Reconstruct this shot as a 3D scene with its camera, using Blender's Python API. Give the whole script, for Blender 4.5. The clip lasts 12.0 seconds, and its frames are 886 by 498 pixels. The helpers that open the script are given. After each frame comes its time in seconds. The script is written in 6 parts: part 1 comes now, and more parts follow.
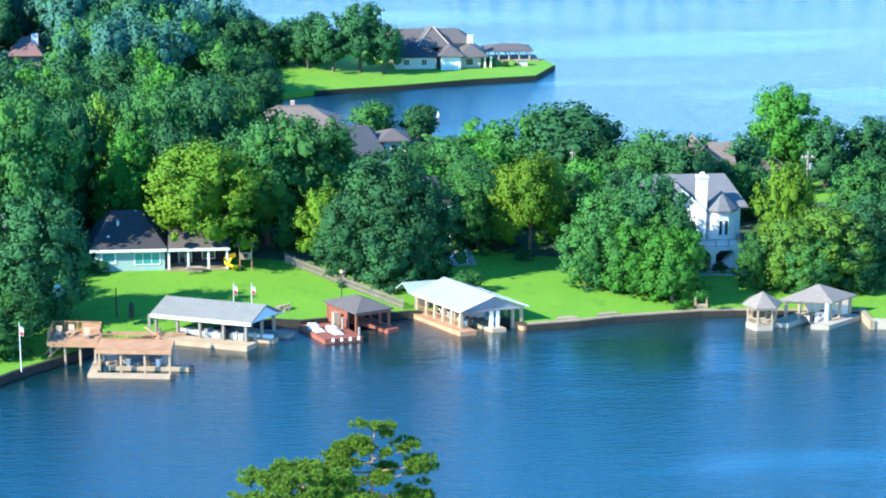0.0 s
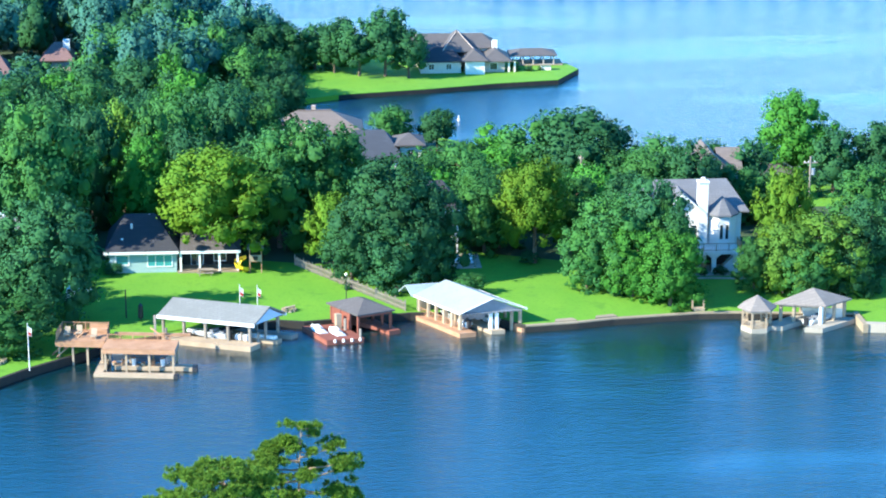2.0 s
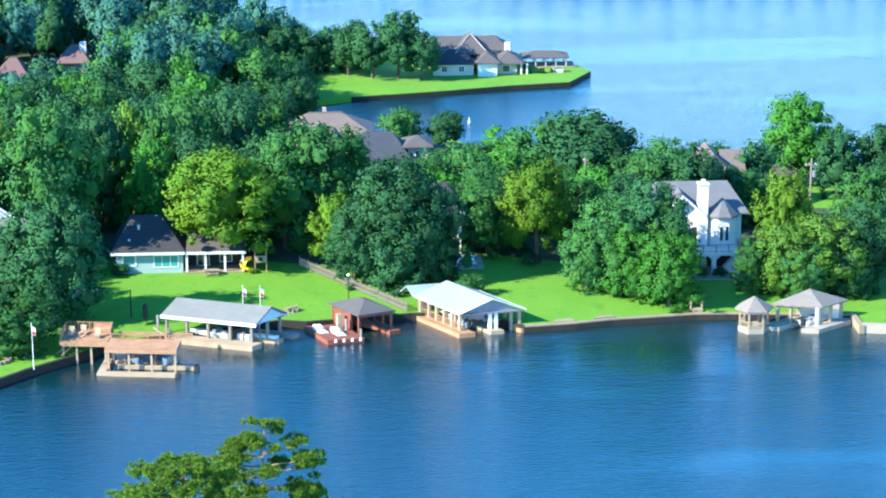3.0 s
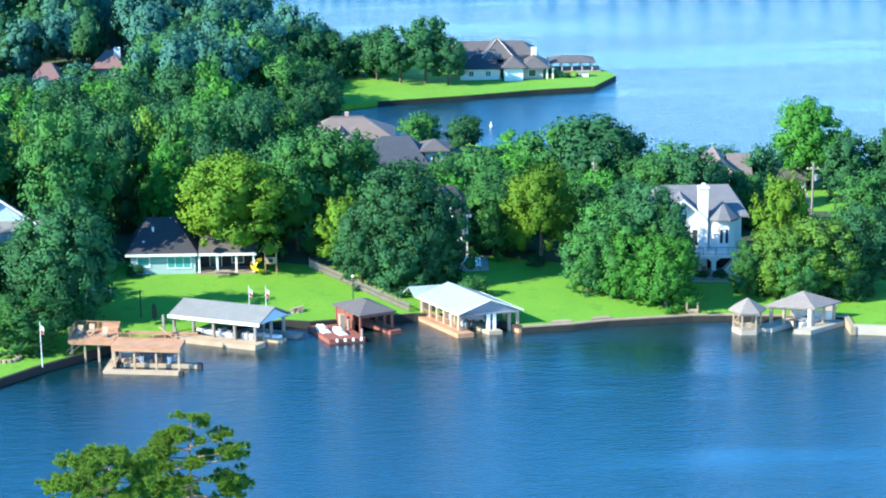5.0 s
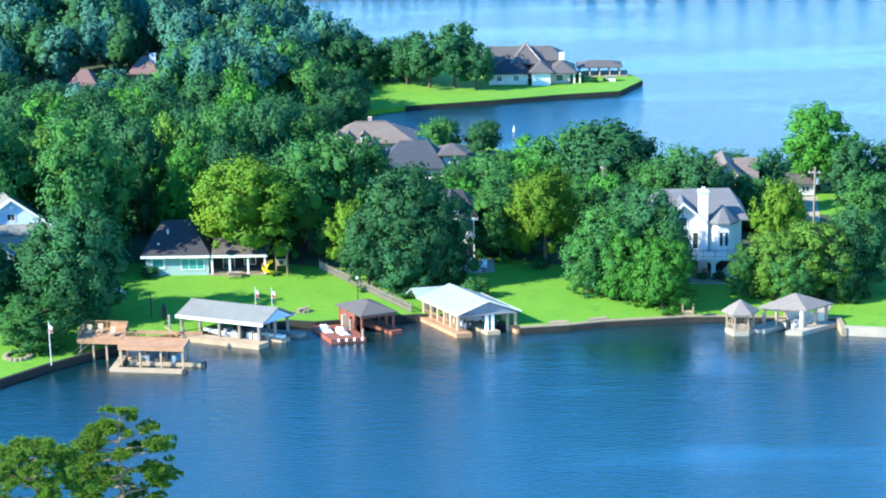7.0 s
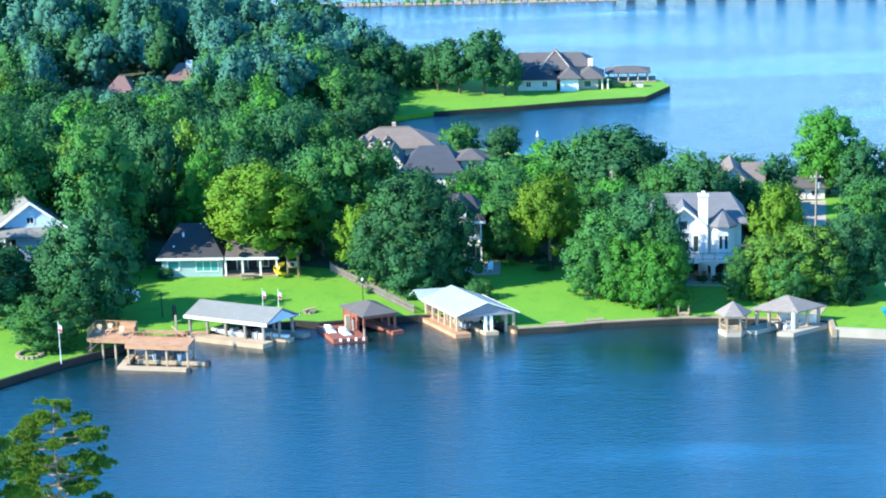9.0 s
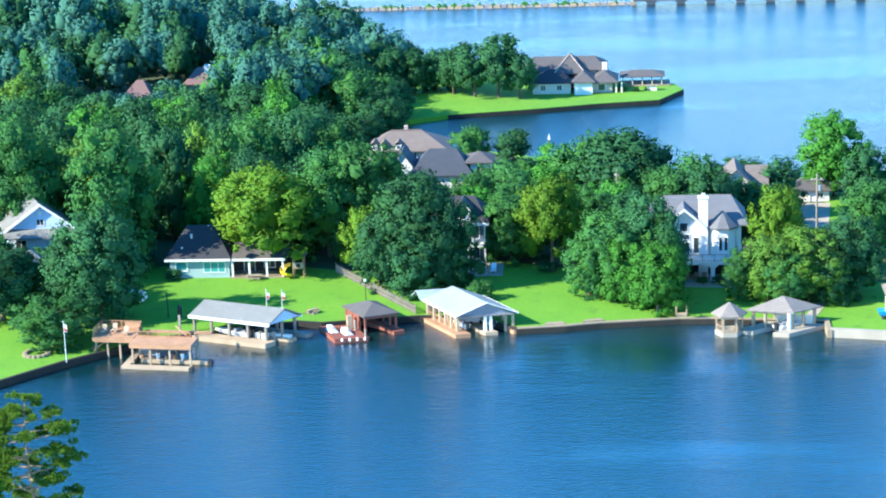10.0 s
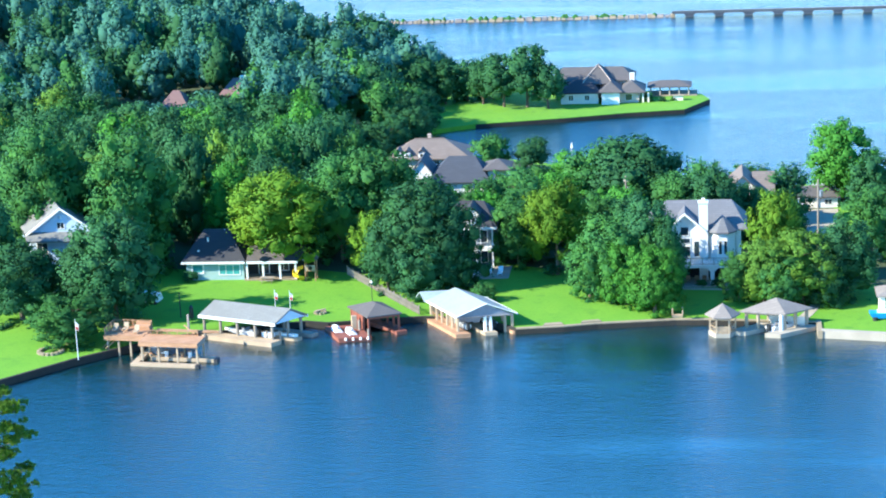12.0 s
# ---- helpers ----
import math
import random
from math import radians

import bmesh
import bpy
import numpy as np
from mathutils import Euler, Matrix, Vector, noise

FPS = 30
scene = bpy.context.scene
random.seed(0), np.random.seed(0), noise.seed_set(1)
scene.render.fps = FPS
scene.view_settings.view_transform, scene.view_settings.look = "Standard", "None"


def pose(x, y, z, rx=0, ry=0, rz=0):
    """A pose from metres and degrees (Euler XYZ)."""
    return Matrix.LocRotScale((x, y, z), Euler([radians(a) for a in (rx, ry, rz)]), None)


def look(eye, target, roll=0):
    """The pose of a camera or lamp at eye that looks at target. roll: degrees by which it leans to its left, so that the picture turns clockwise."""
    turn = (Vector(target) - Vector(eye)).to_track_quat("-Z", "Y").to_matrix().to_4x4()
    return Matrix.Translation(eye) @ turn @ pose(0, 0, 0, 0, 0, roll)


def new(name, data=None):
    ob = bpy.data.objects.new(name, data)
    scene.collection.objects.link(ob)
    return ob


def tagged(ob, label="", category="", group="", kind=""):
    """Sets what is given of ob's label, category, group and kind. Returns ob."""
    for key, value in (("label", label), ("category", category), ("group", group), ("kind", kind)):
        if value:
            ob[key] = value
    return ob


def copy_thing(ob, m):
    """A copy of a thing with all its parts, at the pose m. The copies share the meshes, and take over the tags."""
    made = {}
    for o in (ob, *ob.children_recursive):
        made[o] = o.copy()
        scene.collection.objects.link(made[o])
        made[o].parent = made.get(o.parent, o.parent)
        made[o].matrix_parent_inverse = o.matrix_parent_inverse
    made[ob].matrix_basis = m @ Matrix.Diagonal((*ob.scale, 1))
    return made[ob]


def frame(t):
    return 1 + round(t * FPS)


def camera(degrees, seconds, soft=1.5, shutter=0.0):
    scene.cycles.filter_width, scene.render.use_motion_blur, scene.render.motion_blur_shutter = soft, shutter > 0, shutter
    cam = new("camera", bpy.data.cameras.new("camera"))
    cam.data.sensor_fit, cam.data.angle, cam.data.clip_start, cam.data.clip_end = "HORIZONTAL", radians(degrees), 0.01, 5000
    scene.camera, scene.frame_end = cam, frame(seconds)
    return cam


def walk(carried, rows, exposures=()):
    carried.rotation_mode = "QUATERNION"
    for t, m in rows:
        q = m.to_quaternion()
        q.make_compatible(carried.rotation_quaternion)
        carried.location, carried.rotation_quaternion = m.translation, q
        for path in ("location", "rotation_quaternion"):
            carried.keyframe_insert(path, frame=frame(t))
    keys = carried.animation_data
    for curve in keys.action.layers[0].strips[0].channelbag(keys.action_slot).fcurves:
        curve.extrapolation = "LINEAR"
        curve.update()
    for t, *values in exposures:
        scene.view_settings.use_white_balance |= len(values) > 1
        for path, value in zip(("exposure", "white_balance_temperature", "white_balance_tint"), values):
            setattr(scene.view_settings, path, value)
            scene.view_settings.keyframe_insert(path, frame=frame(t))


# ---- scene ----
cam = camera(22.0, 12.0, soft=1.95)
PATH = [
    (0, (-24.334, -237.138, 78.414), (-14.192, -141.560, 50.809), 0.392),
    (0.5, (-22.657, -238.611, 79.016), (-13.239, -142.970, 51.375), 0.311),
    (1, (-20.921, -240.135, 79.579), (-12.243, -144.430, 51.915), 0.225),
    (1.5, (-19.117, -241.700, 80.113), (-11.197, -145.934, 52.435), 0.136),
    (2, (-17.241, -243.299, 80.625), (-10.096, -147.473, 52.941), 0.041),
    (2.5, (-15.286, -244.925, 81.123), (-8.938, -149.043, 53.439), -0.059),
    (3, (-13.249, -246.572, 81.612), (-7.719, -150.638, 53.934), -0.164),
    (5, (-4.235, -253.271, 83.551), (-2.198, -157.185, 55.923), -0.643),
    (5.5, (-1.764, -254.956, 84.037), (-0.653, -158.849, 56.428), -0.777),
    (6, (0.791, -256.641, 84.520), (0.956, -160.522, 56.934), -0.915),
    (6.5, (3.426, -258.326, 84.997), (2.628, -162.202, 57.439), -1.057),
    (7, (6.138, -260.011, 85.462), (4.360, -163.889, 57.941), -1.202),
    (9, (17.614, -266.772, 87.065), (11.812, -170.735, 59.803), -1.798),
    (9.5, (20.599, -268.482, 87.352), (13.779, -172.481, 60.199), -1.945),
    (10, (23.610, -270.209, 87.570), (15.776, -174.247, 60.551), -2.088),
    (10.5, (26.636, -271.957, 87.703), (17.793, -176.037, 60.848), -2.226),
    (11, (29.663, -273.734, 87.736), (19.823, -177.856, 61.080), -2.357),
    (11.5, (32.677, -275.546, 87.653), (21.855, -179.707, 61.235), -2.479),
    (12, (35.663, -277.401, 87.434), (23.880, -181.597, 61.300), -2.590),
]
walk(cam, [(t, look(e, g, r)) for t, e, g, r in PATH], [(0.0, 2.03, 6230, 4), (12.0, 2.03, 6230, 4)])

# ---- sky and sun ----
SUN_EL, SUN_AZ = radians(33), math.atan2(-0.93, -0.37)
world = bpy.data.worlds.new("sky")
scene.world = world
world.use_nodes = True
wn = world.node_tree
sky = wn.nodes.new("ShaderNodeTexSky")
sky.sky_type, sky.sun_disc = "NISHITA", False
sky.sun_elevation, sky.sun_rotation = SUN_EL, SUN_AZ
sky.air_density, sky.dust_density, sky.ozone_density = 1.0, 0.0, 6.2
wn.nodes["Background"].inputs["Strength"].default_value = 0.15
hue = wn.nodes.new("ShaderNodeHueSaturation")
hue.inputs["Saturation"].default_value = 1.22
wn.links.new(sky.outputs[0], hue.inputs["Color"])
wn.links.new(hue.outputs[0], wn.nodes["Background"].inputs["Color"])
sun = new("sun", bpy.data.lights.new("sun", "SUN"))
sun.data.energy, sun.data.angle, sun.data.color = 3.45, radians(0.55), (1.0, 0.93, 0.80)
sun.matrix_world = look((-93 * math.cos(SUN_EL), -37 * math.cos(SUN_EL), 100 * math.sin(SUN_EL)), (0, 0, 0))


# ---- materials ----
def shader(name):
    m = bpy.data.materials.new(name)
    m.use_nodes = True
    nt = m.node_tree
    return m, nt, nt.nodes["Principled BSDF"]


def node(nt, kind, **values):
    n = nt.nodes.new(kind)
    for key, value in values.items():
        n.inputs[key].default_value = value
    return n


def position(nt, stretch=(1, 1, 1)):
    geo = nt.nodes.new("ShaderNodeNewGeometry")
    mp = node(nt, "ShaderNodeMapping", Scale=stretch)
    nt.links.new(geo.outputs["Position"], mp.inputs["Vector"])
    return mp.outputs[0]


def mixed(nt, fac, a, b):
    mx = nt.nodes.new("ShaderNodeMix")
    mx.data_type = "RGBA"
    for sock, value in ((mx.inputs[0], fac), (mx.inputs[6], a), (mx.inputs[7], b)):
        if isinstance(value, bpy.types.NodeSocket):
            nt.links.new(value, sock)
        else:
            sock.default_value = value if isinstance(value, float) else (*value, 1)
    return mx.outputs[2]


def spread(nt, value, lo, hi):
    r = nt.nodes.new("ShaderNodeMapRange")
    r.inputs["From Min"].default_value, r.inputs["From Max"].default_value = lo, hi
    nt.links.new(value, r.inputs["Value"])
    return r.outputs[0]


def noise_of(nt, scale, detail=4.0, stretch=(1, 1, 1), rough=0.55):
    n = node(nt, "ShaderNodeTexNoise", Scale=scale, Detail=detail, Roughness=rough)
    nt.links.new(position(nt, stretch), n.inputs["Vector"])
    return n.outputs["Fac"]


def surface(name, a, b, scale=1.2, fine=18.0, rough=0.7, bump=0.25, stretch=(1, 1, 1), metal=0.0, spots=None):
    """Two tones in broad patches, a finer grain over them and relief."""
    m, nt, p = shader(name)
    col = mixed(nt, spread(nt, noise_of(nt, scale, 3.0, stretch), 0.3, 0.7), a, b)
    grain = noise_of(nt, fine, 5.0, stretch)
    dark = tuple(c * 0.72 for c in a)
    col = mixed(nt, spread(nt, grain, 0.52, 0.8), col, dark)
    if spots:
        col = mixed(nt, spread(nt, noise_of(nt, scale * 2.7, 6.0), 0.6, 0.68), col, spots)
    nt.links.new(col, p.inputs["Base Color"])
    p.inputs["Roughness"].default_value, p.inputs["Metallic"].default_value = rough, metal
    bp = node(nt, "ShaderNodeBump", Strength=bump, Distance=0.05)
    nt.links.new(grain, bp.inputs["Height"])
    nt.links.new(bp.outputs[0], p.inputs["Normal"])
    return m


def shingle(name, a, b, row=0.30):
    """Roof shingles in courses."""
    m, nt, p = shader(name)
    br = node(nt, "ShaderNodeTexBrick", Scale=1.0)
    br.inputs["Brick Width"].default_value, br.inputs["Row Height"].default_value = 0.9, row
    br.inputs["Mortar Size"].default_value = 0.03
    br.inputs["Color1"].default_value, br.inputs["Color2"].default_value = (*a, 1), (*b, 1)
    br.inputs["Mortar"].default_value = (*(c * 0.8 for c in a), 1)
    nt.links.new(position(nt, (1, 1, 1)), br.inputs["Vector"])
    col = mixed(nt, spread(nt, noise_of(nt, 0.7, 4.0), 0.35, 0.75), br.outputs["Color"], tuple(c * 0.75 for c in b))
    nt.links.new(col, p.inputs["Base Color"])
    p.inputs["Roughness"].default_value = 0.85
    return m


def leaves(name, lo, hi, tip):
    m, nt, p = shader(name)
    geo = nt.nodes.new("ShaderNodeNewGeometry")
    info = nt.nodes.new("ShaderNodeObjectInfo")
    one = nt.nodes.new("ShaderNodeMapRange")
    one.inputs["To Min"].default_value, one.inputs["To Max"].default_value = 0.25, 0.75
    nt.links.new(geo.outputs["Random Per Island"], one.inputs["Value"])
    col = mixed(nt, one.outputs[0], lo, hi)
    col = mixed(nt, spread(nt, noise_of(nt, 0.35, 3.0), 0.45, 0.7), col, tip)
    hue = node(nt, "ShaderNodeHueSaturation")
    hv = nt.nodes.new("ShaderNodeMapRange")
    hv.inputs["To Min"].default_value, hv.inputs["To Max"].default_value = 0.88, 1.28
    nt.links.new(info.outputs["Random"], hv.inputs["Value"])
    nt.links.new(hv.outputs[0], hue.inputs["Value"])
    nt.links.new(col, hue.inputs["Color"])
    nt.links.new(hue.outputs[0], p.inputs["Base Color"])
    p.inputs["Roughness"].default_value = 0.75
    p.inputs["Specular IOR Level"].default_value = 0.12
    tr = nt.nodes.new("ShaderNodeBsdfTranslucent")
    nt.links.new(hue.outputs[0], tr.inputs["Color"])
    mx = nt.nodes.new("ShaderNodeMixShader")
    mx.inputs[0].default_value = 0.24
    nt.links.new(p.outputs[0], mx.inputs[1])
    nt.links.new(tr.outputs[0], mx.inputs[2])
    nt.links.new(mx.outputs[0], nt.nodes["Material Output"].inputs["Surface"])
    return m


def water_material():
    m, nt, p = shader("lake_water")
    p.inputs["IOR"].default_value = 3.4
    streak = noise_of(nt, 0.020, 4.0, (0.35, 2.4, 1), 0.5)
    calm = spread(nt, streak, 0.53, 0.62)
    rg = nt.nodes.new("ShaderNodeMapRange")
    rg.inputs["To Min"].default_value, rg.inputs["To Max"].default_value = 0.21, 0.14
    nt.links.new(calm, rg.inputs["Value"])
    nt.links.new(rg.outputs[0], p.inputs["Roughness"])
    col = mixed(nt, spread(nt, noise_of(nt, 0.02, 3.0), 0.3, 0.7), (0.001, 0.019, 0.025), (0.001, 0.024, 0.031))
    nt.links.new(col, p.inputs["Base Color"])
    h1, h2, h3 = noise_of(nt, 0.6, 3.0, (0.4, 1.5, 1)), noise_of(nt, 1.5, 4.0, (0.5, 1.5, 1)), noise_of(nt, 0.13, 2.0)
    b1 = node(nt, "ShaderNodeBump", Strength=0.5, Distance=0.16)
    b2 = node(nt, "ShaderNodeBump", Strength=0.6, Distance=0.2)
    b3 = node(nt, "ShaderNodeBump", Strength=0.3, Distance=0.08)
    for b, h in ((b3, h3), (b1, h1), (b2, h2)):
        nt.links.new(h, b.inputs["Height"])
    st = nt.nodes.new("ShaderNodeMapRange")
    st.inputs["To Min"].default_value, st.inputs["To Max"].default_value = 0.9, 0.35
    nt.links.new(calm, st.inputs["Value"])
    nt.links.new(st.outputs[0], b1.inputs["Strength"])
    nt.links.new(st.outputs[0], b2.inputs["Strength"])
    nt.links.new(b3.outputs[0], b1.inputs["Normal"])
    nt.links.new(b1.outputs[0], b2.inputs["Normal"])
    nt.links.new(b2.outputs[0], p.inputs["Normal"])
    return m


def glass(name, tint):
    m, nt, p = shader(name)
    p.inputs["Base Color"].default_value = (*tint, 1)
    p.inputs["Roughness"].default_value = 0.05
    p.inputs["Specular IOR Level"].default_value = 0.8
    return m


WATER = water_material()
GRASS = surface("lawn_grass", (0.088, 0.235, 0.008), (0.118, 0.268, 0.010), 0.16, 3.0, 0.9, 0.6, spots=(0.075, 0.20, 0.008))
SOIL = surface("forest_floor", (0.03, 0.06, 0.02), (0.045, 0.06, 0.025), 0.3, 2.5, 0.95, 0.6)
CONCRETE = surface("concrete", (0.30, 0.235, 0.15), (0.23, 0.18, 0.115), 0.5, 9.0, 0.9)
PALE_CONCRETE = surface("pale_concrete", (0.37, 0.32, 0.25), (0.30, 0.26, 0.20), 0.5, 9.0, 0.9)
BRIDGE_CONCRETE = surface("weathered_bridge_concrete", (0.11, 0.115, 0.125), (0.085, 0.09, 0.10), 0.5, 5.0, 0.9)
BULKHEAD = surface("dark_bulkhead", (0.015, 0.013, 0.010), (0.026, 0.022, 0.016), 0.9, 7.0, 0.9)
CEDAR = surface("cedar_timber", (0.43, 0.235, 0.13), (0.31, 0.16, 0.08), 0.8, 9.0, 0.8, 0.3, (1, 1, 3))
PALE_TIMBER = surface("sunbleached_timber", (0.40, 0.30, 0.20), (0.31, 0.23, 0.15), 0.8, 9.0, 0.8)
GREY_TIMBER = surface("weathered_timber", (0.30, 0.25, 0.20), (0.22, 0.18, 0.14), 0.8, 9.0, 0.85)
RED_TIMBER = surface("red_stained_timber", (0.25, 0.075, 0.045), (0.18, 0.055, 0.035), 0.8, 9.0, 0.8)
WHITE = surface("white_paint", (0.80, 0.78, 0.74), (0.74, 0.72, 0.68), 0.6, 8.0, 0.6, 0.1)
CREAM = surface("cream_render", (0.78, 0.71, 0.60), (0.72, 0.64, 0.54), 0.6, 8.0, 0.85)
BLUE_PAINT = surface("pale_blue_siding", (0.50, 0.62, 0.74), (0.44, 0.56, 0.69), 0.6, 8.0, 0.7)
TEAL_WALL = surface("teal_grey_brick", (0.28, 0.42, 0.42), (0.34, 0.44, 0.42), 0.7, 9.0, 0.85)
DARK_SIDING = surface("slate_blue_siding", (0.13, 0.17, 0.21), (0.10, 0.13, 0.17), 0.7, 9.0, 0.8)
BRICK = surface("pale_brick", (0.55, 0.44, 0.36), (0.45, 0.34, 0.27), 0.7, 9.0, 0.9)
METAL_ROOF = surface("white_metal_roof", (0.29, 0.335, 0.345), (0.26, 0.30, 0.31), 0.4, 4.0, 0.42, 0.08, metal=0.0)
GREY_ROOF = shingle("light_grey_shingles", (0.165, 0.165, 0.155), (0.195, 0.195, 0.18))
BROWN_ROOF = shingle("taupe_shingles", (0.20, 0.17, 0.145), (0.235, 0.20, 0.175))
SLATE_ROOF = shingle("slate_grey_shingles", (0.125, 0.125, 0.135), (0.155, 0.155, 0.165))
# Charcoal base darkened further, painting in the tree shade over the bungalow.
DARK_ROOF = shingle("shade_darkened_charcoal", (0.030, 0.030, 0.036), (0.04, 0.039, 0.043))
NAVY_ROOF = shingle("blue_grey_shingles", (0.040, 0.047, 0.062), (0.052, 0.060, 0.078))
UMBER_ROOF = shingle("umber_shingles", (0.085, 0.074, 0.070), (0.108, 0.095, 0.090))
RED_ROOF = shingle("reddish_brown_shingles", (0.17, 0.095, 0.085), (0.20, 0.115, 0.10))
PINK_ROOF = shingle("rosy_tan_shingles", (0.155, 0.122, 0.105), (0.185, 0.147, 0.125))
PANE = glass("window_glass", (0.03, 0.045, 0.055))
TEAL_PANE = glass("teal_window_glass", (0.06, 0.30, 0.30))
# Near-black colour painted in for shade under the porch and the deck.
DARK = surface("recess_shade_paint", (0.02, 0.02, 0.022), (0.03, 0.028, 0.026), 1.0, 8.0, 0.9)
STEEL = surface("galvanised_steel", (0.42, 0.43, 0.44), (0.36, 0.37, 0.38), 1.0, 9.0, 0.45, 0.1, metal=0.6)
BLACK = surface("black_plastic", (0.02, 0.02, 0.022), (0.03, 0.03, 0.03), 1.0, 9.0, 0.5)
YELLOW = surface("yellow_plastic", (0.85, 0.60, 0.03), (0.80, 0.54, 0.03), 1.0, 9.0, 0.35, 0.05)
RED_PAINT = surface("red_paint", (0.55, 0.05, 0.03), (0.48, 0.05, 0.03), 1.0, 9.0, 0.5, 0.05)
BLUE_PLASTIC = surface("bright_blue_plastic", (0.02, 0.30, 0.62), (0.02, 0.25, 0.55), 1.0, 9.0, 0.4, 0.05)
CANVAS = surface("grey_canvas", (0.22, 0.23, 0.25), (0.17, 0.18, 0.20), 1.0, 9.0, 0.9)
GELCOAT = surface("white_gelcoat", (0.82, 0.82, 0.80), (0.78, 0.78, 0.76), 1.0, 12.0, 0.25, 0.03)
BARK = surface("tree_bark", (0.16, 0.115, 0.08), (0.10, 0.075, 0.055), 1.2, 9.0, 0.95, 0.6, (1, 1, 0.3))
PINE_BARK = surface("pine_bark", (0.36, 0.25, 0.17), (0.26, 0.17, 0.11), 1.2, 9.0, 0.95, 0.6, (1, 1, 0.4))
LEAF = {
    "d": leaves("dark_oak_leaves", (0.023, 0.085, 0.037), (0.040, 0.131, 0.047), (0.037, 0.126, 0.038)),
    "m": leaves("green_leaves", (0.029, 0.109, 0.033), (0.052, 0.161, 0.042), (0.054, 0.165, 0.030)),
    "b": leaves("bright_green_leaves", (0.040, 0.165, 0.026), (0.070, 0.226, 0.033), (0.066, 0.222, 0.024)),
    "y": leaves("yellow_green_leaves", (0.062, 0.152, 0.016), (0.105, 0.200, 0.019), (0.108, 0.190, 0.014)),
    "o": leaves("olive_green_leaves", (0.058, 0.148, 0.024), (0.106, 0.208, 0.033), (0.106, 0.208, 0.023)),
    # Far foliage: aerial haze mixed into the base colour as extra blue.
    "p": leaves("haze_tinted_foliage", (0.038, 0.128, 0.098), (0.060, 0.172, 0.126), (0.055, 0.172, 0.108)),
}
NEEDLES = leaves("pine_needles", (0.045, 0.112, 0.018), (0.15, 0.245, 0.028), (0.12, 0.215, 0.020))


# ---- mesh builders ----
def plain(x, y, z):
    return (x, y, z)


def slanted(o, u, v):
    """A plan of its own: a metres along u and b metres along v from o."""
    u, v = Vector(u).normalized(), Vector(v).normalized()
    return lambda a, b, z: (o[0] + u.x * a + v.x * b, o[1] + u.y * a + v.y * b, z)


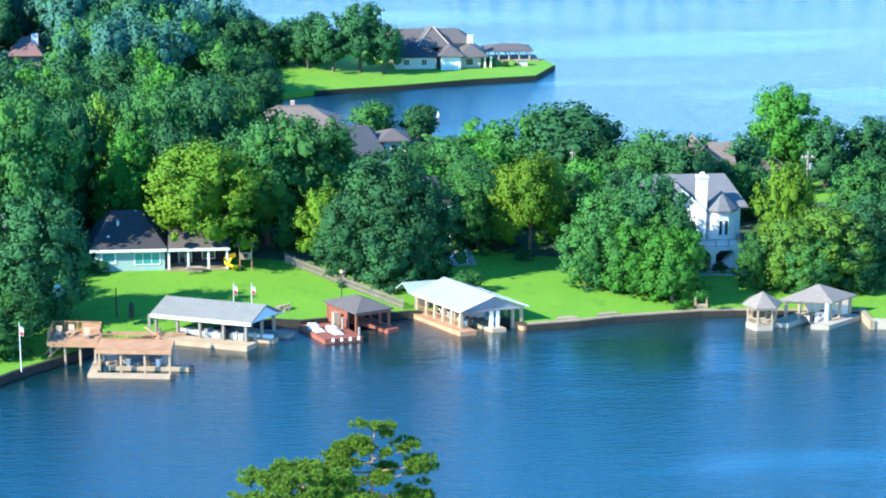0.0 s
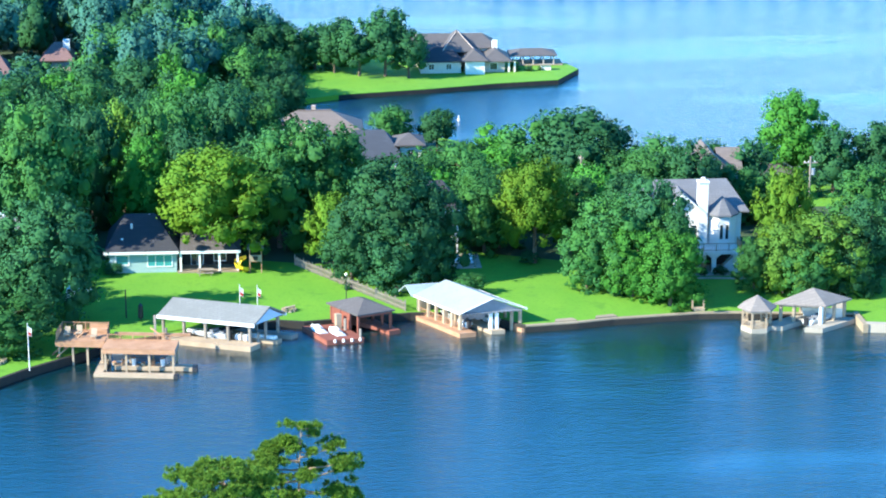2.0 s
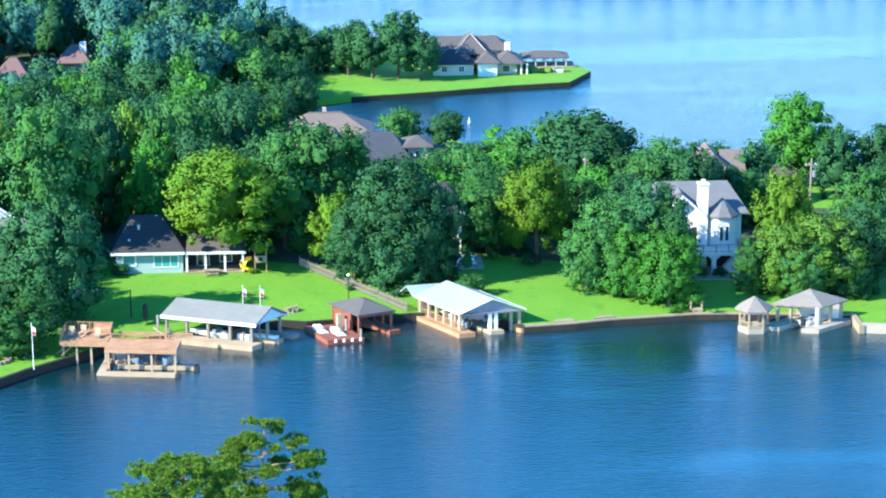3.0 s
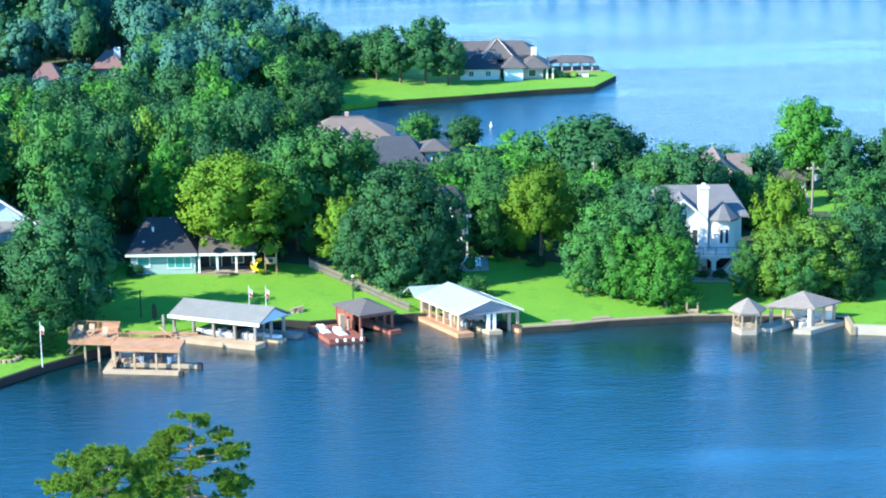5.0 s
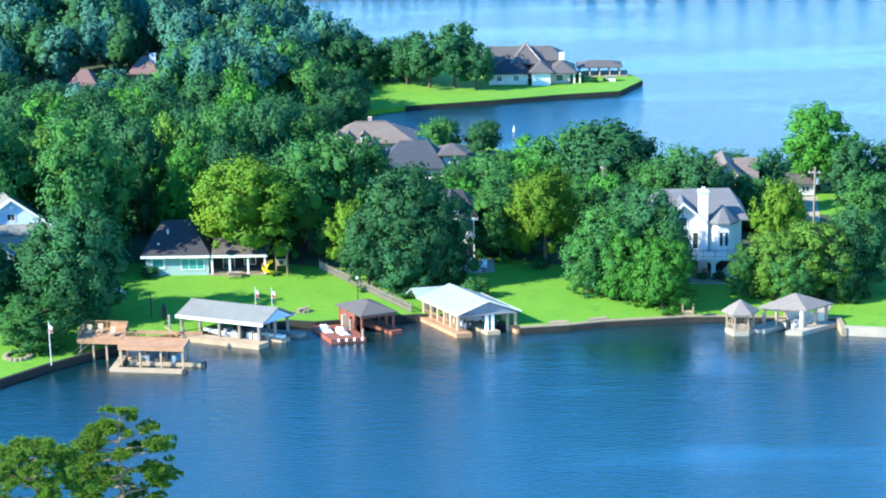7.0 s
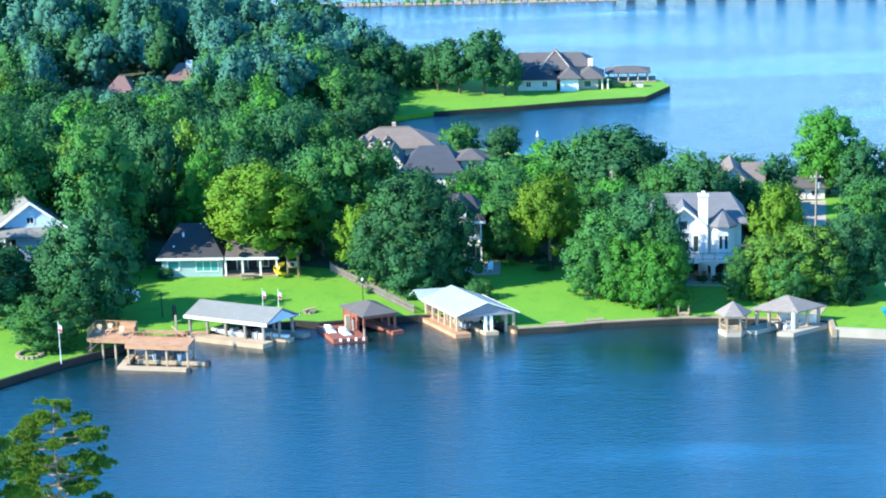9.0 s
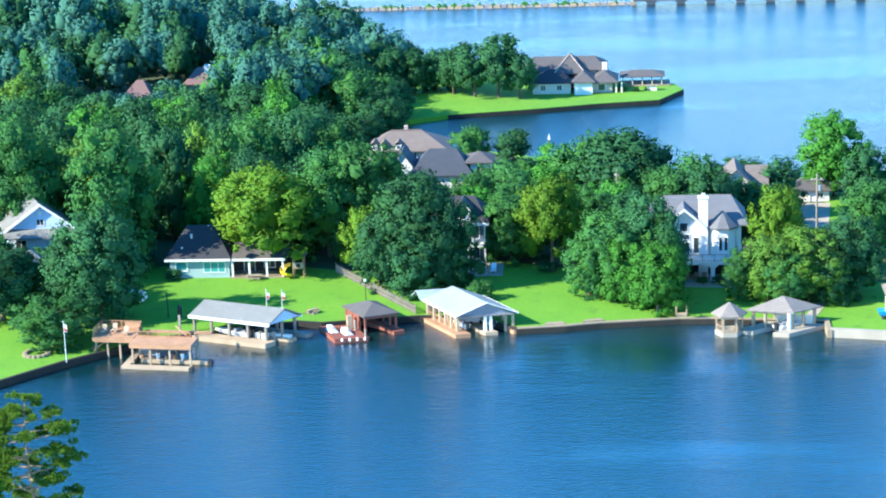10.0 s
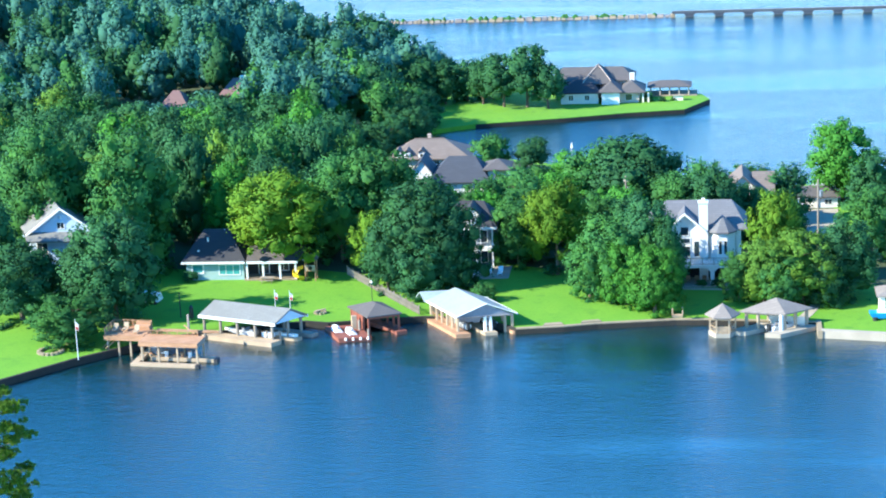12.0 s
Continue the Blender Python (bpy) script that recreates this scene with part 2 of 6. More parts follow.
class Shape:
    def __init__(self, fr=plain):
        self.v, self.f, self.fr = [], [], fr

    def add(self, pts, faces):
        n = len(self.v)
        self.v += [self.fr(*p) for p in pts]
        self.f += [tuple(i + n for i in f) for f in faces]
        return self

    def box(self, a0, b0, z0, a1, b1, z1):
        p = [(a, b, z) for z in (z0, z1) for b in (b0, b1) for a in (a0, a1)]
        return self.add(p, [(0, 2, 3, 1), (4, 5, 7, 6), (0, 1, 5, 4), (2, 6, 7, 3), (0, 4, 6, 2), (1, 3, 7, 5)])

    def prism(self, poly, z0, z1):
        n = len(poly)
        p = [(x, y, z0) for x, y in poly] + [(x, y, z1) for x, y in poly]
        return self.add(p, [tuple(range(n))[::-1], tuple(range(n, 2 * n))] + [(i, (i + 1) % n, n + (i + 1) % n, n + i) for i in range(n)])

    def cyl(self, a, b, z0, z1, r0, r1=None, n=10, turn=0.0):
        r1 = r0 if r1 is None else r1
        c = [(math.cos(turn + 2 * math.pi * i / n), math.sin(turn + 2 * math.pi * i / n)) for i in range(n)]
        p = [(a + r0 * x, b + r0 * y, z0) for x, y in c] + [(a + r1 * x, b + r1 * y, z1) for x, y in c]
        return self.add(p, [tuple(range(n))[::-1], tuple(range(n, 2 * n))] + [(i, (i + 1) % n, n + (i + 1) % n, n + i) for i in range(n)])

    def tube(self, p0, p1, r0, r1=None, n=6):
        r1 = r0 if r1 is None else r1
        p0, p1 = Vector(p0), Vector(p1)
        d = (p1 - p0).normalized()
        s = d.orthogonal().normalized()
        t = d.cross(s)
        c = [(math.cos(2 * math.pi * i / n), math.sin(2 * math.pi * i / n)) for i in range(n)]
        p = [p0 + r0 * (x * s + y * t) for x, y in c] + [p1 + r1 * (x * s + y * t) for x, y in c]
        return self.add(p, [tuple(range(n))[::-1], tuple(range(n, 2 * n))] + [(i, (i + 1) % n, n + (i + 1) % n, n + i) for i in range(n)])

    def hip(self, a0, b0, a1, b1, ze, zr, r0=None, r1=None, along="a", t=0.16):
        """A hipped roof with a fascia; the ridge runs from r0 to r1."""
        am, bm_ = (a0 + a1) / 2, (b0 + b1) / 2
        if along == "a":
            k0, k1 = (am if r0 is None else r0, bm_, zr), (am if r1 is None else r1, bm_, zr)
            top = [(4, 5, 9, 8), (5, 6, 9), (6, 7, 8, 9), (7, 4, 8)]
        else:
            k0, k1 = (am, bm_ if r0 is None else r0, zr), (am, bm_ if r1 is None else r1, zr)
            top = [(4, 5, 8), (5, 6, 9, 8), (6, 7, 9), (7, 4, 8, 9)]
        c = [(a0, b0), (a1, b0), (a1, b1), (a0, b1)]
        p = [(x, y, ze) for x, y in c] + [(x, y, ze + t) for x, y in c] + [k0, k1]
        if k0 == k1:
            p = p[:9]
            top = [(4, 5, 8), (5, 6, 8), (6, 7, 8), (7, 4, 8)]
        return self.add(p, [(3, 2, 1, 0)] + [(i, (i + 1) % 4, 4 + (i + 1) % 4, 4 + i) for i in range(4)] + top)

    def gable(self, a0, b0, a1, b1, ze, zr, along="a", t=0.18):
        """Two sloping slabs that meet in a ridge."""
        if along == "a":
            m = (b0 + b1) / 2
            sec = [(b0, ze), (m, zr), (b1, ze), (b1, ze + t), (m, zr + t), (b0, ze + t)]
            p = [(a, b, z) for a in (a0, a1) for b, z in sec]
        else:
            m = (a0 + a1) / 2
            sec = [(a0, ze), (m, zr), (a1, ze), (a1, ze + t), (m, zr + t), (a0, ze + t)]
            p = [(a, b, z) for b in (b0, b1) for a, z in sec]
        fs = [(0, 1, 4, 5), (1, 2, 3, 4), (6, 11, 10, 7), (7, 10, 9, 8)]
        fs += [(i, 6 + i, 6 + (i + 1) % 6, (i + 1) % 6) for i in range(6)]
        return self.add(p, fs)

    def tri(self, p0, p1, p2, d, t=0.1):
        """A triangular wall, t thick along d."""
        q = [tuple(p[i] + d[i] * t for i in range(3)) for p in (p0, p1, p2)]
        return self.add([p0, p1, p2] + q, [(0, 1, 2), (5, 4, 3), (0, 3, 4, 1), (1, 4, 5, 2), (2, 5, 3, 0)])


PLACE = {}


def thing(name, at, label, category, group=""):
    ob = new(name)
    ob.location = at
    ob.empty_display_size = 0.3
    PLACE[ob.name] = Vector(at)
    return tagged(ob, label, category, group)


def mesh_of(name, shape, material, base=Vector((0, 0, 0))):
    me = bpy.data.meshes.new(name)
    me.from_pydata([tuple(Vector(p) - base) for p in shape.v], [], shape.f)
    bm = bmesh.new()
    bm.from_mesh(me)
    bmesh.ops.recalc_face_normals(bm, faces=bm.faces)
    bm.to_mesh(me)
    bm.free()
    me.materials.append(material)
    return me


def part(name, shape, material, parent, label=""):
    base = PLACE[parent.name]
    ob = new(name, mesh_of(name, shape, material, base))
    ob.parent = parent
    PLACE[ob.name] = base
    return tagged(ob, label)


def solo(name, shape, material, label="", category="", kind="", group=""):
    return tagged(new(name, mesh_of(name, shape, material)), label, category, group, kind)


def window(parent, fr, a0, z0, a1, z1, b, pane=PANE, frame_mat=WHITE, bars=1, w=0.1):
    """A window in the wall b, which faces towards smaller b."""
    s = Shape(fr).box(a0, b - 0.07, z0, a0 + w, b + 0.02, z1).box(a1 - w, b - 0.07, z0, a1, b + 0.02, z1)
    s.box(a0 + w, b - 0.07, z0, a1 - w, b + 0.02, z0 + w).box(a0 + w, b - 0.07, z1 - w, a1 - w, b + 0.02, z1)
    for i in range(bars):
        m = a0 + (a1 - a0) * (i + 1) / (bars + 1)
        s.box(m - w / 3, b - 0.065, z0 + w, m + w / 3, b + 0.02, z1 - w)
    win = part("window", s, frame_mat, parent)
    part("pane", Shape(fr).box(a0 + w, b - 0.03, z0 + w, a1 - w, b + 0.015, z1 - w), pane, win)
    return win


def strip(points, w, z0, z1):
    """A kerb of width w along a line, its outer edge on the line."""
    s = Shape()
    P = [Vector((x, y)) for x, y in points]
    N = []
    for i in range(len(P)):
        d = (P[min(i + 1, len(P) - 1)] - P[max(i - 1, 0)]).normalized()
        N.append(Vector((-d.y, d.x)))
    for i in range(len(P) - 1):
        a, b, c, d = P[i] - N[i] * 0.08, P[i + 1] - N[i + 1] * 0.08, P[i + 1] + N[i + 1] * w, P[i] + N[i] * w
        s.prism([(a.x, a.y), (b.x, b.y), (c.x, c.y), (d.x, d.y)], z0, z1)
    return s

# ---- water and land ----
G = 0.8
SHORE_A = [(-170, -145), (-85, -55), (-51.7, -18.8), (-44.7, -10.7), (-40.8, -7.1), (-38.6, -5.2)]
SHORE_B = [(-38.6, -5.2), (-36.0, -1.6), (-28.8, 0.8), (-17.7, 5.0), (-14.6, 4.2), (-2.3, 6.6), (4.5, 6.2), (10.4, 1.0)]
SHORE_C = [(10.4, 1.0), (16.5, 1.9), (20.8, 3.0), (30.8, 4.4), (34.8, 4.3), (48.7, 2.7)]
SHORE_D = [(48.9, -1.6), (56.5, -3.2), (70, -5.5), (120, -12)]
INLET = [(120, 78), (60, 76), (36, 76), (16, 84), (8, 94), (-5, 101), (-14, 106), (-16, 121), (-7, 126.2)]
ISLE = [(-7, 126.2), (9.2, 130.1), (20.4, 133.6), (30.7, 135.7), (35.3, 144.5), (33.8, 149.5), (24, 153), (8, 157), (-4, 163)]
BACK = [(-14, 172), (-27, 184), (-42, 194), (-62, 207), (-92, 226), (-150, 250), (-260, 255), (-330, 100), (-330, -145)]
OUTLINE = SHORE_A + SHORE_B[1:] + SHORE_C[1:] + SHORE_D + INLET + ISLE[1:] + BACK


def sheet(name, poly, z, material, label, category, depth=0.0):
    bm = bmesh.new()
    vs = [bm.verts.new((x, y, z)) for x, y in poly]
    es = [bm.edges.new((vs[i], vs[(i + 1) % len(vs)])) for i in range(len(vs))]
    bmesh.ops.triangle_fill(bm, use_beauty=True, edges=es)
    if depth:
        top = list(bm.faces)
        r = bmesh.ops.extrude_face_region(bm, geom=top)
        for v in r["geom"]:
            if isinstance(v, bmesh.types.BMVert):
                v.co.z -= depth
    bmesh.ops.recalc_face_normals(bm, faces=bm.faces)
    if not depth:
        for f in bm.faces:
            if f.normal.z < 0:
                f.normal_flip()
    me = bpy.data.meshes.new(name)
    bm.to_mesh(me)
    bm.free()
    me.materials.append(material)
    return tagged(new(name, me), label, category, kind="structure")


sheet("water", [(-3000, -900), (3000, -900), (3000, 4200), (-3000, 4200)], 0.0, WATER, "blue rippled lake water mirroring trees and boathouses", "lake")
sheet("ground", OUTLINE, G, GRASS, "bright green mown lawn reaching down to the lake", "ground", 1.6)
sheet("near_bank", [(-260, -420), (260, -420), (260, -112), (60, -108), (-40, -110), (-150, -145), (-260, -150)], G, GRASS, "grassy near bank of the lake", "ground", 1.6)
WOODS = [(-66, 12), (-52, 20), (-41, 31), (-24, 31), (-14, 27.5), (-3, 27), (2, 34), (10, 30), (24, 24), (28, 30), (45, 29), (52, 21), (60, 18), (120, 16), (120, 77),
         (60, 75), (36, 75), (16, 83), (8, 92), (-5, 99.5), (-15, 105), (-17.5, 121), (-21, 131), (-24, 142), (-12, 164), (-27, 182), (-42, 192), (-62, 205), (-92, 224), (-150, 248),
         (-258, 252), (-325, 100), (-325, -10), (-120, -10)]
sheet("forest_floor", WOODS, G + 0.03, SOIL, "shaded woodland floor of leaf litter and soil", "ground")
solo("seawall_left", strip(SHORE_A, 0.35, -0.6, G + 0.12), BULKHEAD, "dark weathered timber bulkhead along the lawn", "seawall", "structure")
# Dark material here puts the shade behind the boathouses into the colour.
solo("seawall_docks", strip(SHORE_B, 0.35, -0.6, G + 0.02), BULKHEAD, "timber bulkhead behind the boathouses, coloured dark for shade", "seawall", "structure")
solo("seawall_lawn", strip(SHORE_C, 0.4, -0.6, G - 0.12), BULKHEAD, "dark face of the low seawall", "seawall", "structure")
solo("seawall_cap", strip(SHORE_C, 0.45, G - 0.12, G + 0.03), CONCRETE, "low tan concrete seawall cap at the water's edge", "seawall", "structure")
solo("seawall_right", strip(SHORE_D, 0.7, -0.6, G + 0.25), PALE_CONCRETE, "pale concrete seawall cap beside the boathouse", "seawall", "structure")
solo("seawall_return", Shape().prism([(48.5, -1.9), (49.1, -1.9), (49.1, 3.0), (48.5, 3.0)], -0.6, G + 0.2), CONCRETE, "short pale concrete return of the seawall", "seawall", "structure")
solo("seawall_island", strip(ISLE, 0.4, -0.6, G - 0.1), BULKHEAD, "dark timber bulkhead round the point", "seawall", "structure")
solo("dock_path", strip([(47.0, 2.6), (48.2, 6.0), (49.6, 10.5), (50.6, 16)], 1.3, G, G + 0.05), PALE_CONCRETE, "pale concrete path to the boathouse", "path", "structure")
solo("driveway", Shape().prism([(48.5, 46), (53, 46), (54.5, 60), (49, 60)], G + 0.03, G + 0.09), PALE_CONCRETE, "pale concrete driveway behind the trees", "driveway", "structure")
solo("far_lawn", Shape().prism([(53.5, 50), (60, 50), (60, 66), (54, 66)], G + 0.03, G + 0.08), GRASS, "bright green patch of lawn beyond the driveway", "lawn", "structure")
solo("patio", Shape().prism([(0.2, 23.6), (7.5, 24.2), (7.5, 30.4), (0.2, 30.4)], G + 0.03, G + 0.1), PALE_CONCRETE, "pale concrete patio behind the house", "patio", "structure")
solo("shore_stones", Shape().prism([(13.8, 2.0), (16.4, 2.4), (16.0, 3.3), (14.0, 2.9)], G, G + 0.12).prism([(18.6, 3.0), (21.2, 3.6), (20.8, 4.3), (18.8, 3.8)], G, G + 0.14), CONCRETE, "bare sandy slabs at the lawn's edge", "slabs", "structure")

# far causeway and bridge
CAUSE = thing("causeway", (-25, 244, 0), "long low stone causeway far across the lake", "causeway")
random.seed(5)
x = -150.0
while x < 27:
    w = random.uniform(0.9, 2.4)
    h = random.uniform(0.30, 0.62)
    part("boulder", Shape().add([(x, 241.6 + random.uniform(-0.4, 0.3), -0.4), (x + w, 241.6 + random.uniform(-0.4, 0.3), -0.4), (x + w, 244.6, -0.4), (x, 244.6, -0.4),
                                 (x + 0.2 * w, 242.2, h), (x + 0.8 * w, 242.3, h * random.uniform(0.8, 1.1)), (x + 0.85 * w, 244.2, h), (x + 0.1 * w, 244.2, h)],
                                [(0, 3, 2, 1), (4, 5, 6, 7), (0, 1, 5, 4), (1, 2, 6, 5), (2, 3, 7, 6), (3, 0, 4, 7)]), random.choice((CONCRETE, CONCRETE, GREY_TIMBER, BROWN_ROOF)), CAUSE)
    x += w * 0.92
for i in range(60):
    x = random.uniform(-110, 25)
    s = Shape().cyl(x, 243.2, 0.3, random.uniform(0.7, 1.2), random.uniform(0.4, 1.1), 0.2, 7)
    part("scrub", s, LEAF["m"], CAUSE, "low green scrub")
BRIDGE = thing("road_bridge", (60, 243, 0), "long low grey concrete road bridge far across the lake", "bridge")
part("deck", Shape().box(27, 242, 0.75, 190, 244.2, 1.1), BRIDGE_CONCRETE, BRIDGE)
part("parapet", Shape().box(27, 241.9, 1.12, 190, 242.0, 1.4), BRIDGE_CONCRETE, BRIDGE)
for i in range(24):
    x = 30 + 6.7 * i
    part("pier", Shape().box(x, 242.3, -0.5, x + 1.9, 243.9, 0.45).box(x - 0.3, 242.2, 0.45, x + 2.2, 244.0, 0.74), BRIDGE_CONCRETE, BRIDGE)


# ---- trees ----
def card_mesh(name, centres, normals, soft, size, material, extra=None):
    """Many small leaf clumps, each a four-cornered blade bent along its middle, shaded by the bough that it sits on."""
    n = len(centres)
    rng = np.random.default_rng(len(centres) + len(name))
    r = rng.normal(size=(n, 3))
    t = np.cross(normals, r)
    t /= np.linalg.norm(t, axis=1)[:, None] + 1e-9
    b = np.cross(normals, t)
    s = size * rng.uniform(0.65, 1.35, (n, 1))
    V = np.stack([centres - t * s, centres - b * s * 0.62 + normals * s * 0.18, centres + t * s, centres + b * s * 0.62 + normals * s * 0.18], 1).reshape(-1, 3)
    F = np.arange(4 * n).reshape(-1, 4)
    shade = np.repeat(soft, 4, axis=0)
    verts, faces = V.tolist(), F.tolist()
    if extra is not None:
        off = len(verts)
        verts += extra[0].tolist()
        faces += (extra[1] + off).tolist()
        shade = np.concatenate([shade, extra[2]])
    me = bpy.data.meshes.new(name)
    me.from_pydata(verts, [], faces)
    me.materials.append(material)
    me.shade_smooth()
    me.normals_split_custom_set_from_vertices(shade.tolist())
    return me


BALL_N, BALL_M = 7, 5
BALL_F = [[j * BALL_N + i, (j + 1) * BALL_N + i, (j + 1) * BALL_N + (i + 1) % BALL_N, j * BALL_N + (i + 1) % BALL_N] for j in range(BALL_M - 1) for i in range(BALL_N)]


def ball(c, r, squash, rng):
    """A rough inner mass of leaves, to close a bough."""
    th = np.pi * (np.repeat(np.arange(BALL_M), BALL_N) + 0.35) / (BALL_M - 0.3)
    ph = 2 * np.pi * np.tile(np.arange(BALL_N), BALL_M) / BALL_N
    u = np.stack([np.sin(th) * np.cos(ph), np.sin(th) * np.sin(ph), np.cos(th)], 1)
    return np.asarray(c) + u * np.array([1, 1, squash]) * r * rng.uniform(0.78, 1.1, (len(u), 1)), u


def crown_cards(rng, lobes, per, radius, height, low, lobe_r):
    """Points and outward directions on the skin of many boughs that fill a crown."""
    C, N, S, EV, EF, ES = [], [], [], [], [], []
    mid, half = (low + height) / 2, (height - low) / 2
    skin = int(lobes * 0.8)
    lump = rng.uniform(0, 6.28, 3)
    for k in range(lobes):
        if k < skin:
            dz = 1 - 1.86 * (k + 0.5) / skin
            ph = k * 2.39996 + rng.uniform(-0.45, 0.45)
            q = rng.uniform(0.70, 1.10)
        else:
            dz, ph, q = rng.uniform(-0.8, 0.9), rng.uniform(0, 6.28), rng.uniform(0.2, 0.65)
        q *= 1 + 0.12 * math.sin(2 * ph + lump[0]) + 0.10 * math.sin(3 * ph + lump[1]) + 0.08 * math.sin(6 * dz + lump[2])
        dr = max(0.0, 1 - abs(dz) ** 2.5) ** 0.4
        lr = lobe_r * rng.uniform(0.5, 1.55)
        c = np.array([dr * math.cos(ph) * (radius - lr * 0.6) * q, dr * math.sin(ph) * (radius - lr * 0.6) * q, mid + dz * (half - lr * 0.5) * (q if dz < 0.3 else 0.5 + 0.5 * q)])
        out = np.array([dr * math.cos(ph), dr * math.sin(ph), dz])
        m = int(per * (lr / lobe_r) ** 1.6)
        u = rng.normal(size=(m, 3))
        u /= np.linalg.norm(u, axis=1)[:, None]
        u[:, 2] = np.where(u[:, 2] < -0.35, -u[:, 2], u[:, 2])
        rr = lr * rng.uniform(0.5, 1.28, (m, 1))
        C.append(c + u * rr * np.array([1, 1, 0.78]))
        nn = u + rng.normal(size=(m, 3)) * 0.55 + np.array([0, 0, 0.25])
        nn /= np.linalg.norm(nn, axis=1)[:, None]
        N.append(nn)
        S.append(u * 0.5 + nn * 0.45 + out * 0.6)
        v, w = ball(c, lr * 0.6, 0.78, rng)
        EF.append(np.array(BALL_F) + len(EV) * len(v))
        EV.append(v)
        ES.append(w * 0.7 + out * 0.6)
    v, w = ball((0, 0, mid), radius * 0.5, half / radius, rng)
    EF.append(np.array(BALL_F) + len(EV) * len(v))
    EV.append(v)
    ES.append(w)
    C, N, S, E, ES = (np.concatenate(a) for a in (C, N, S, EV, ES))
    S /= np.linalg.norm(S, axis=1)[:, None]
    ES /= np.linalg.norm(ES, axis=1)[:, None]
    kxy = radius / np.percentile(np.hypot(C[:, 0], C[:, 1]), 96)
    zt, zb = np.percentile(C[:, 2], 98.5), np.percentile(C[:, 2], 1)
    for A in (C, E):
        A[:, :2] *= kxy
        A[:, 2] = low + (A[:, 2] - zb) * (height - low) / (zt - zb)
    return C, N, S, (E, np.concatenate(EF), ES)


def limb_shape(rng, height, radius, low):
    s = Shape()
    lean = rng.uniform(-0.3, 0.3, 2)
    p, r = Vector((0, 0, -0.2)), 0.34
    forks = []
    for i in range(4):
        q = Vector((lean[0] * (i + 1) * 0.3, lean[1] * (i + 1) * 0.3, height * 0.17 * (i + 1)))
        s.tube(p, q, r, r * 0.78, 8)
        forks.append((q, r * 0.7))
        p, r = q, r * 0.78
    for q, rr in forks:
        for k in range(2):
            a = rng.uniform(0, 2 * math.pi)
            e = q + Vector((math.cos(a), math.sin(a), 0.55)) * radius * rng.uniform(0.45, 0.7)
            s.tube(q, e, rr * 0.6, 0.04, 6)
    return s


TREES = {}


def tree_kind(colour, shape_no, lobes=64, per=115, low=0.4, height=12.0, radius=5.0, lobe_r=1.2, size=0.27, name="tree", label="", group="trees"):
    rng = np.random.default_rng(100 + shape_no * 7)
    c, n, soft, extra = crown_cards(rng, lobes, per, radius, height, low, lobe_r)
    root = thing(name, (0, 0, -400 - 30 * len(TREES)), label, "tree", group)
    ls = limb_shape(rng, height, radius, low)
    me = bpy.data.meshes.new("trunk")
    me.from_pydata([tuple(v) for v in ls.v], [], ls.f)
    me.materials.append(BARK)
    new("trunk", me).parent = root
    crown = new("crown", card_mesh("crown", c, n, soft, size, LEAF[colour], extra))
    crown.parent = root
    TREES[(colour, shape_no)] = root
    return root


LOOK = {"d": "broad dark green shade tree with a dense crown", "m": "broad green leafy tree with a rounded crown",
        "b": "bright fresh green leafy tree in full leaf", "y": "yellow-green leafy tree with a spreading crown", "o": "olive green leafy tree with a wide crown"}
for col in "dmbyo":
    for k in range(4):
        fine = k < 2
        tree_kind(col, k + {"d": 0, "m": 4, "b": 8, "y": 12, "o": 20}[col], 92 if fine else 50, 84 if fine else 56, 3.4 if col == "y" and fine else 0.4, label=LOOK[col], lobe_r=1.05 if fine else 1.3, size=0.20 if fine else 0.28)
for col in "dm":
    tree_kind(col, {"d": 16, "m": 17}[col], 46, 58, 3.0, label="tall green lawn tree on a bare pale trunk", lobe_r=1.3, size=0.30)
FINE_OF = {"d": (0, 1), "m": (4, 5), "b": (8, 9), "y": (12, 13), "o": (20, 21)}
KIND_OF = {"d": (2, 3), "m": (6, 7), "b": (10, 11), "y": (14, 15), "o": (22, 23)}
USED = set()
rt = random.Random(11)


def plant(x, y, top, r, col, base=G, label="", fine=False, stem=False):
    pick = ({"d": (16, 16), "m": (17, 17)} if stem else FINE_OF if fine else KIND_OF)[col]
    turn = (x * 37.0 + y * 91.0 + top * 53.0) % 360
    key = (col, pick[int(turn) % 2])
    src = TREES[key]
    m = pose(x, y, base, 0, 0, turn) @ Matrix.Diagonal((r / 5.0, r / 5.0, (top - base) / 12.0, 1))
    if key in USED:
        ob = copy_thing(src, m)
        ob.matrix_basis = m
    else:
        src.matrix_basis = m
        USED.add(key)
        ob = src
    if label:
        ob["label"] = label
    return ob


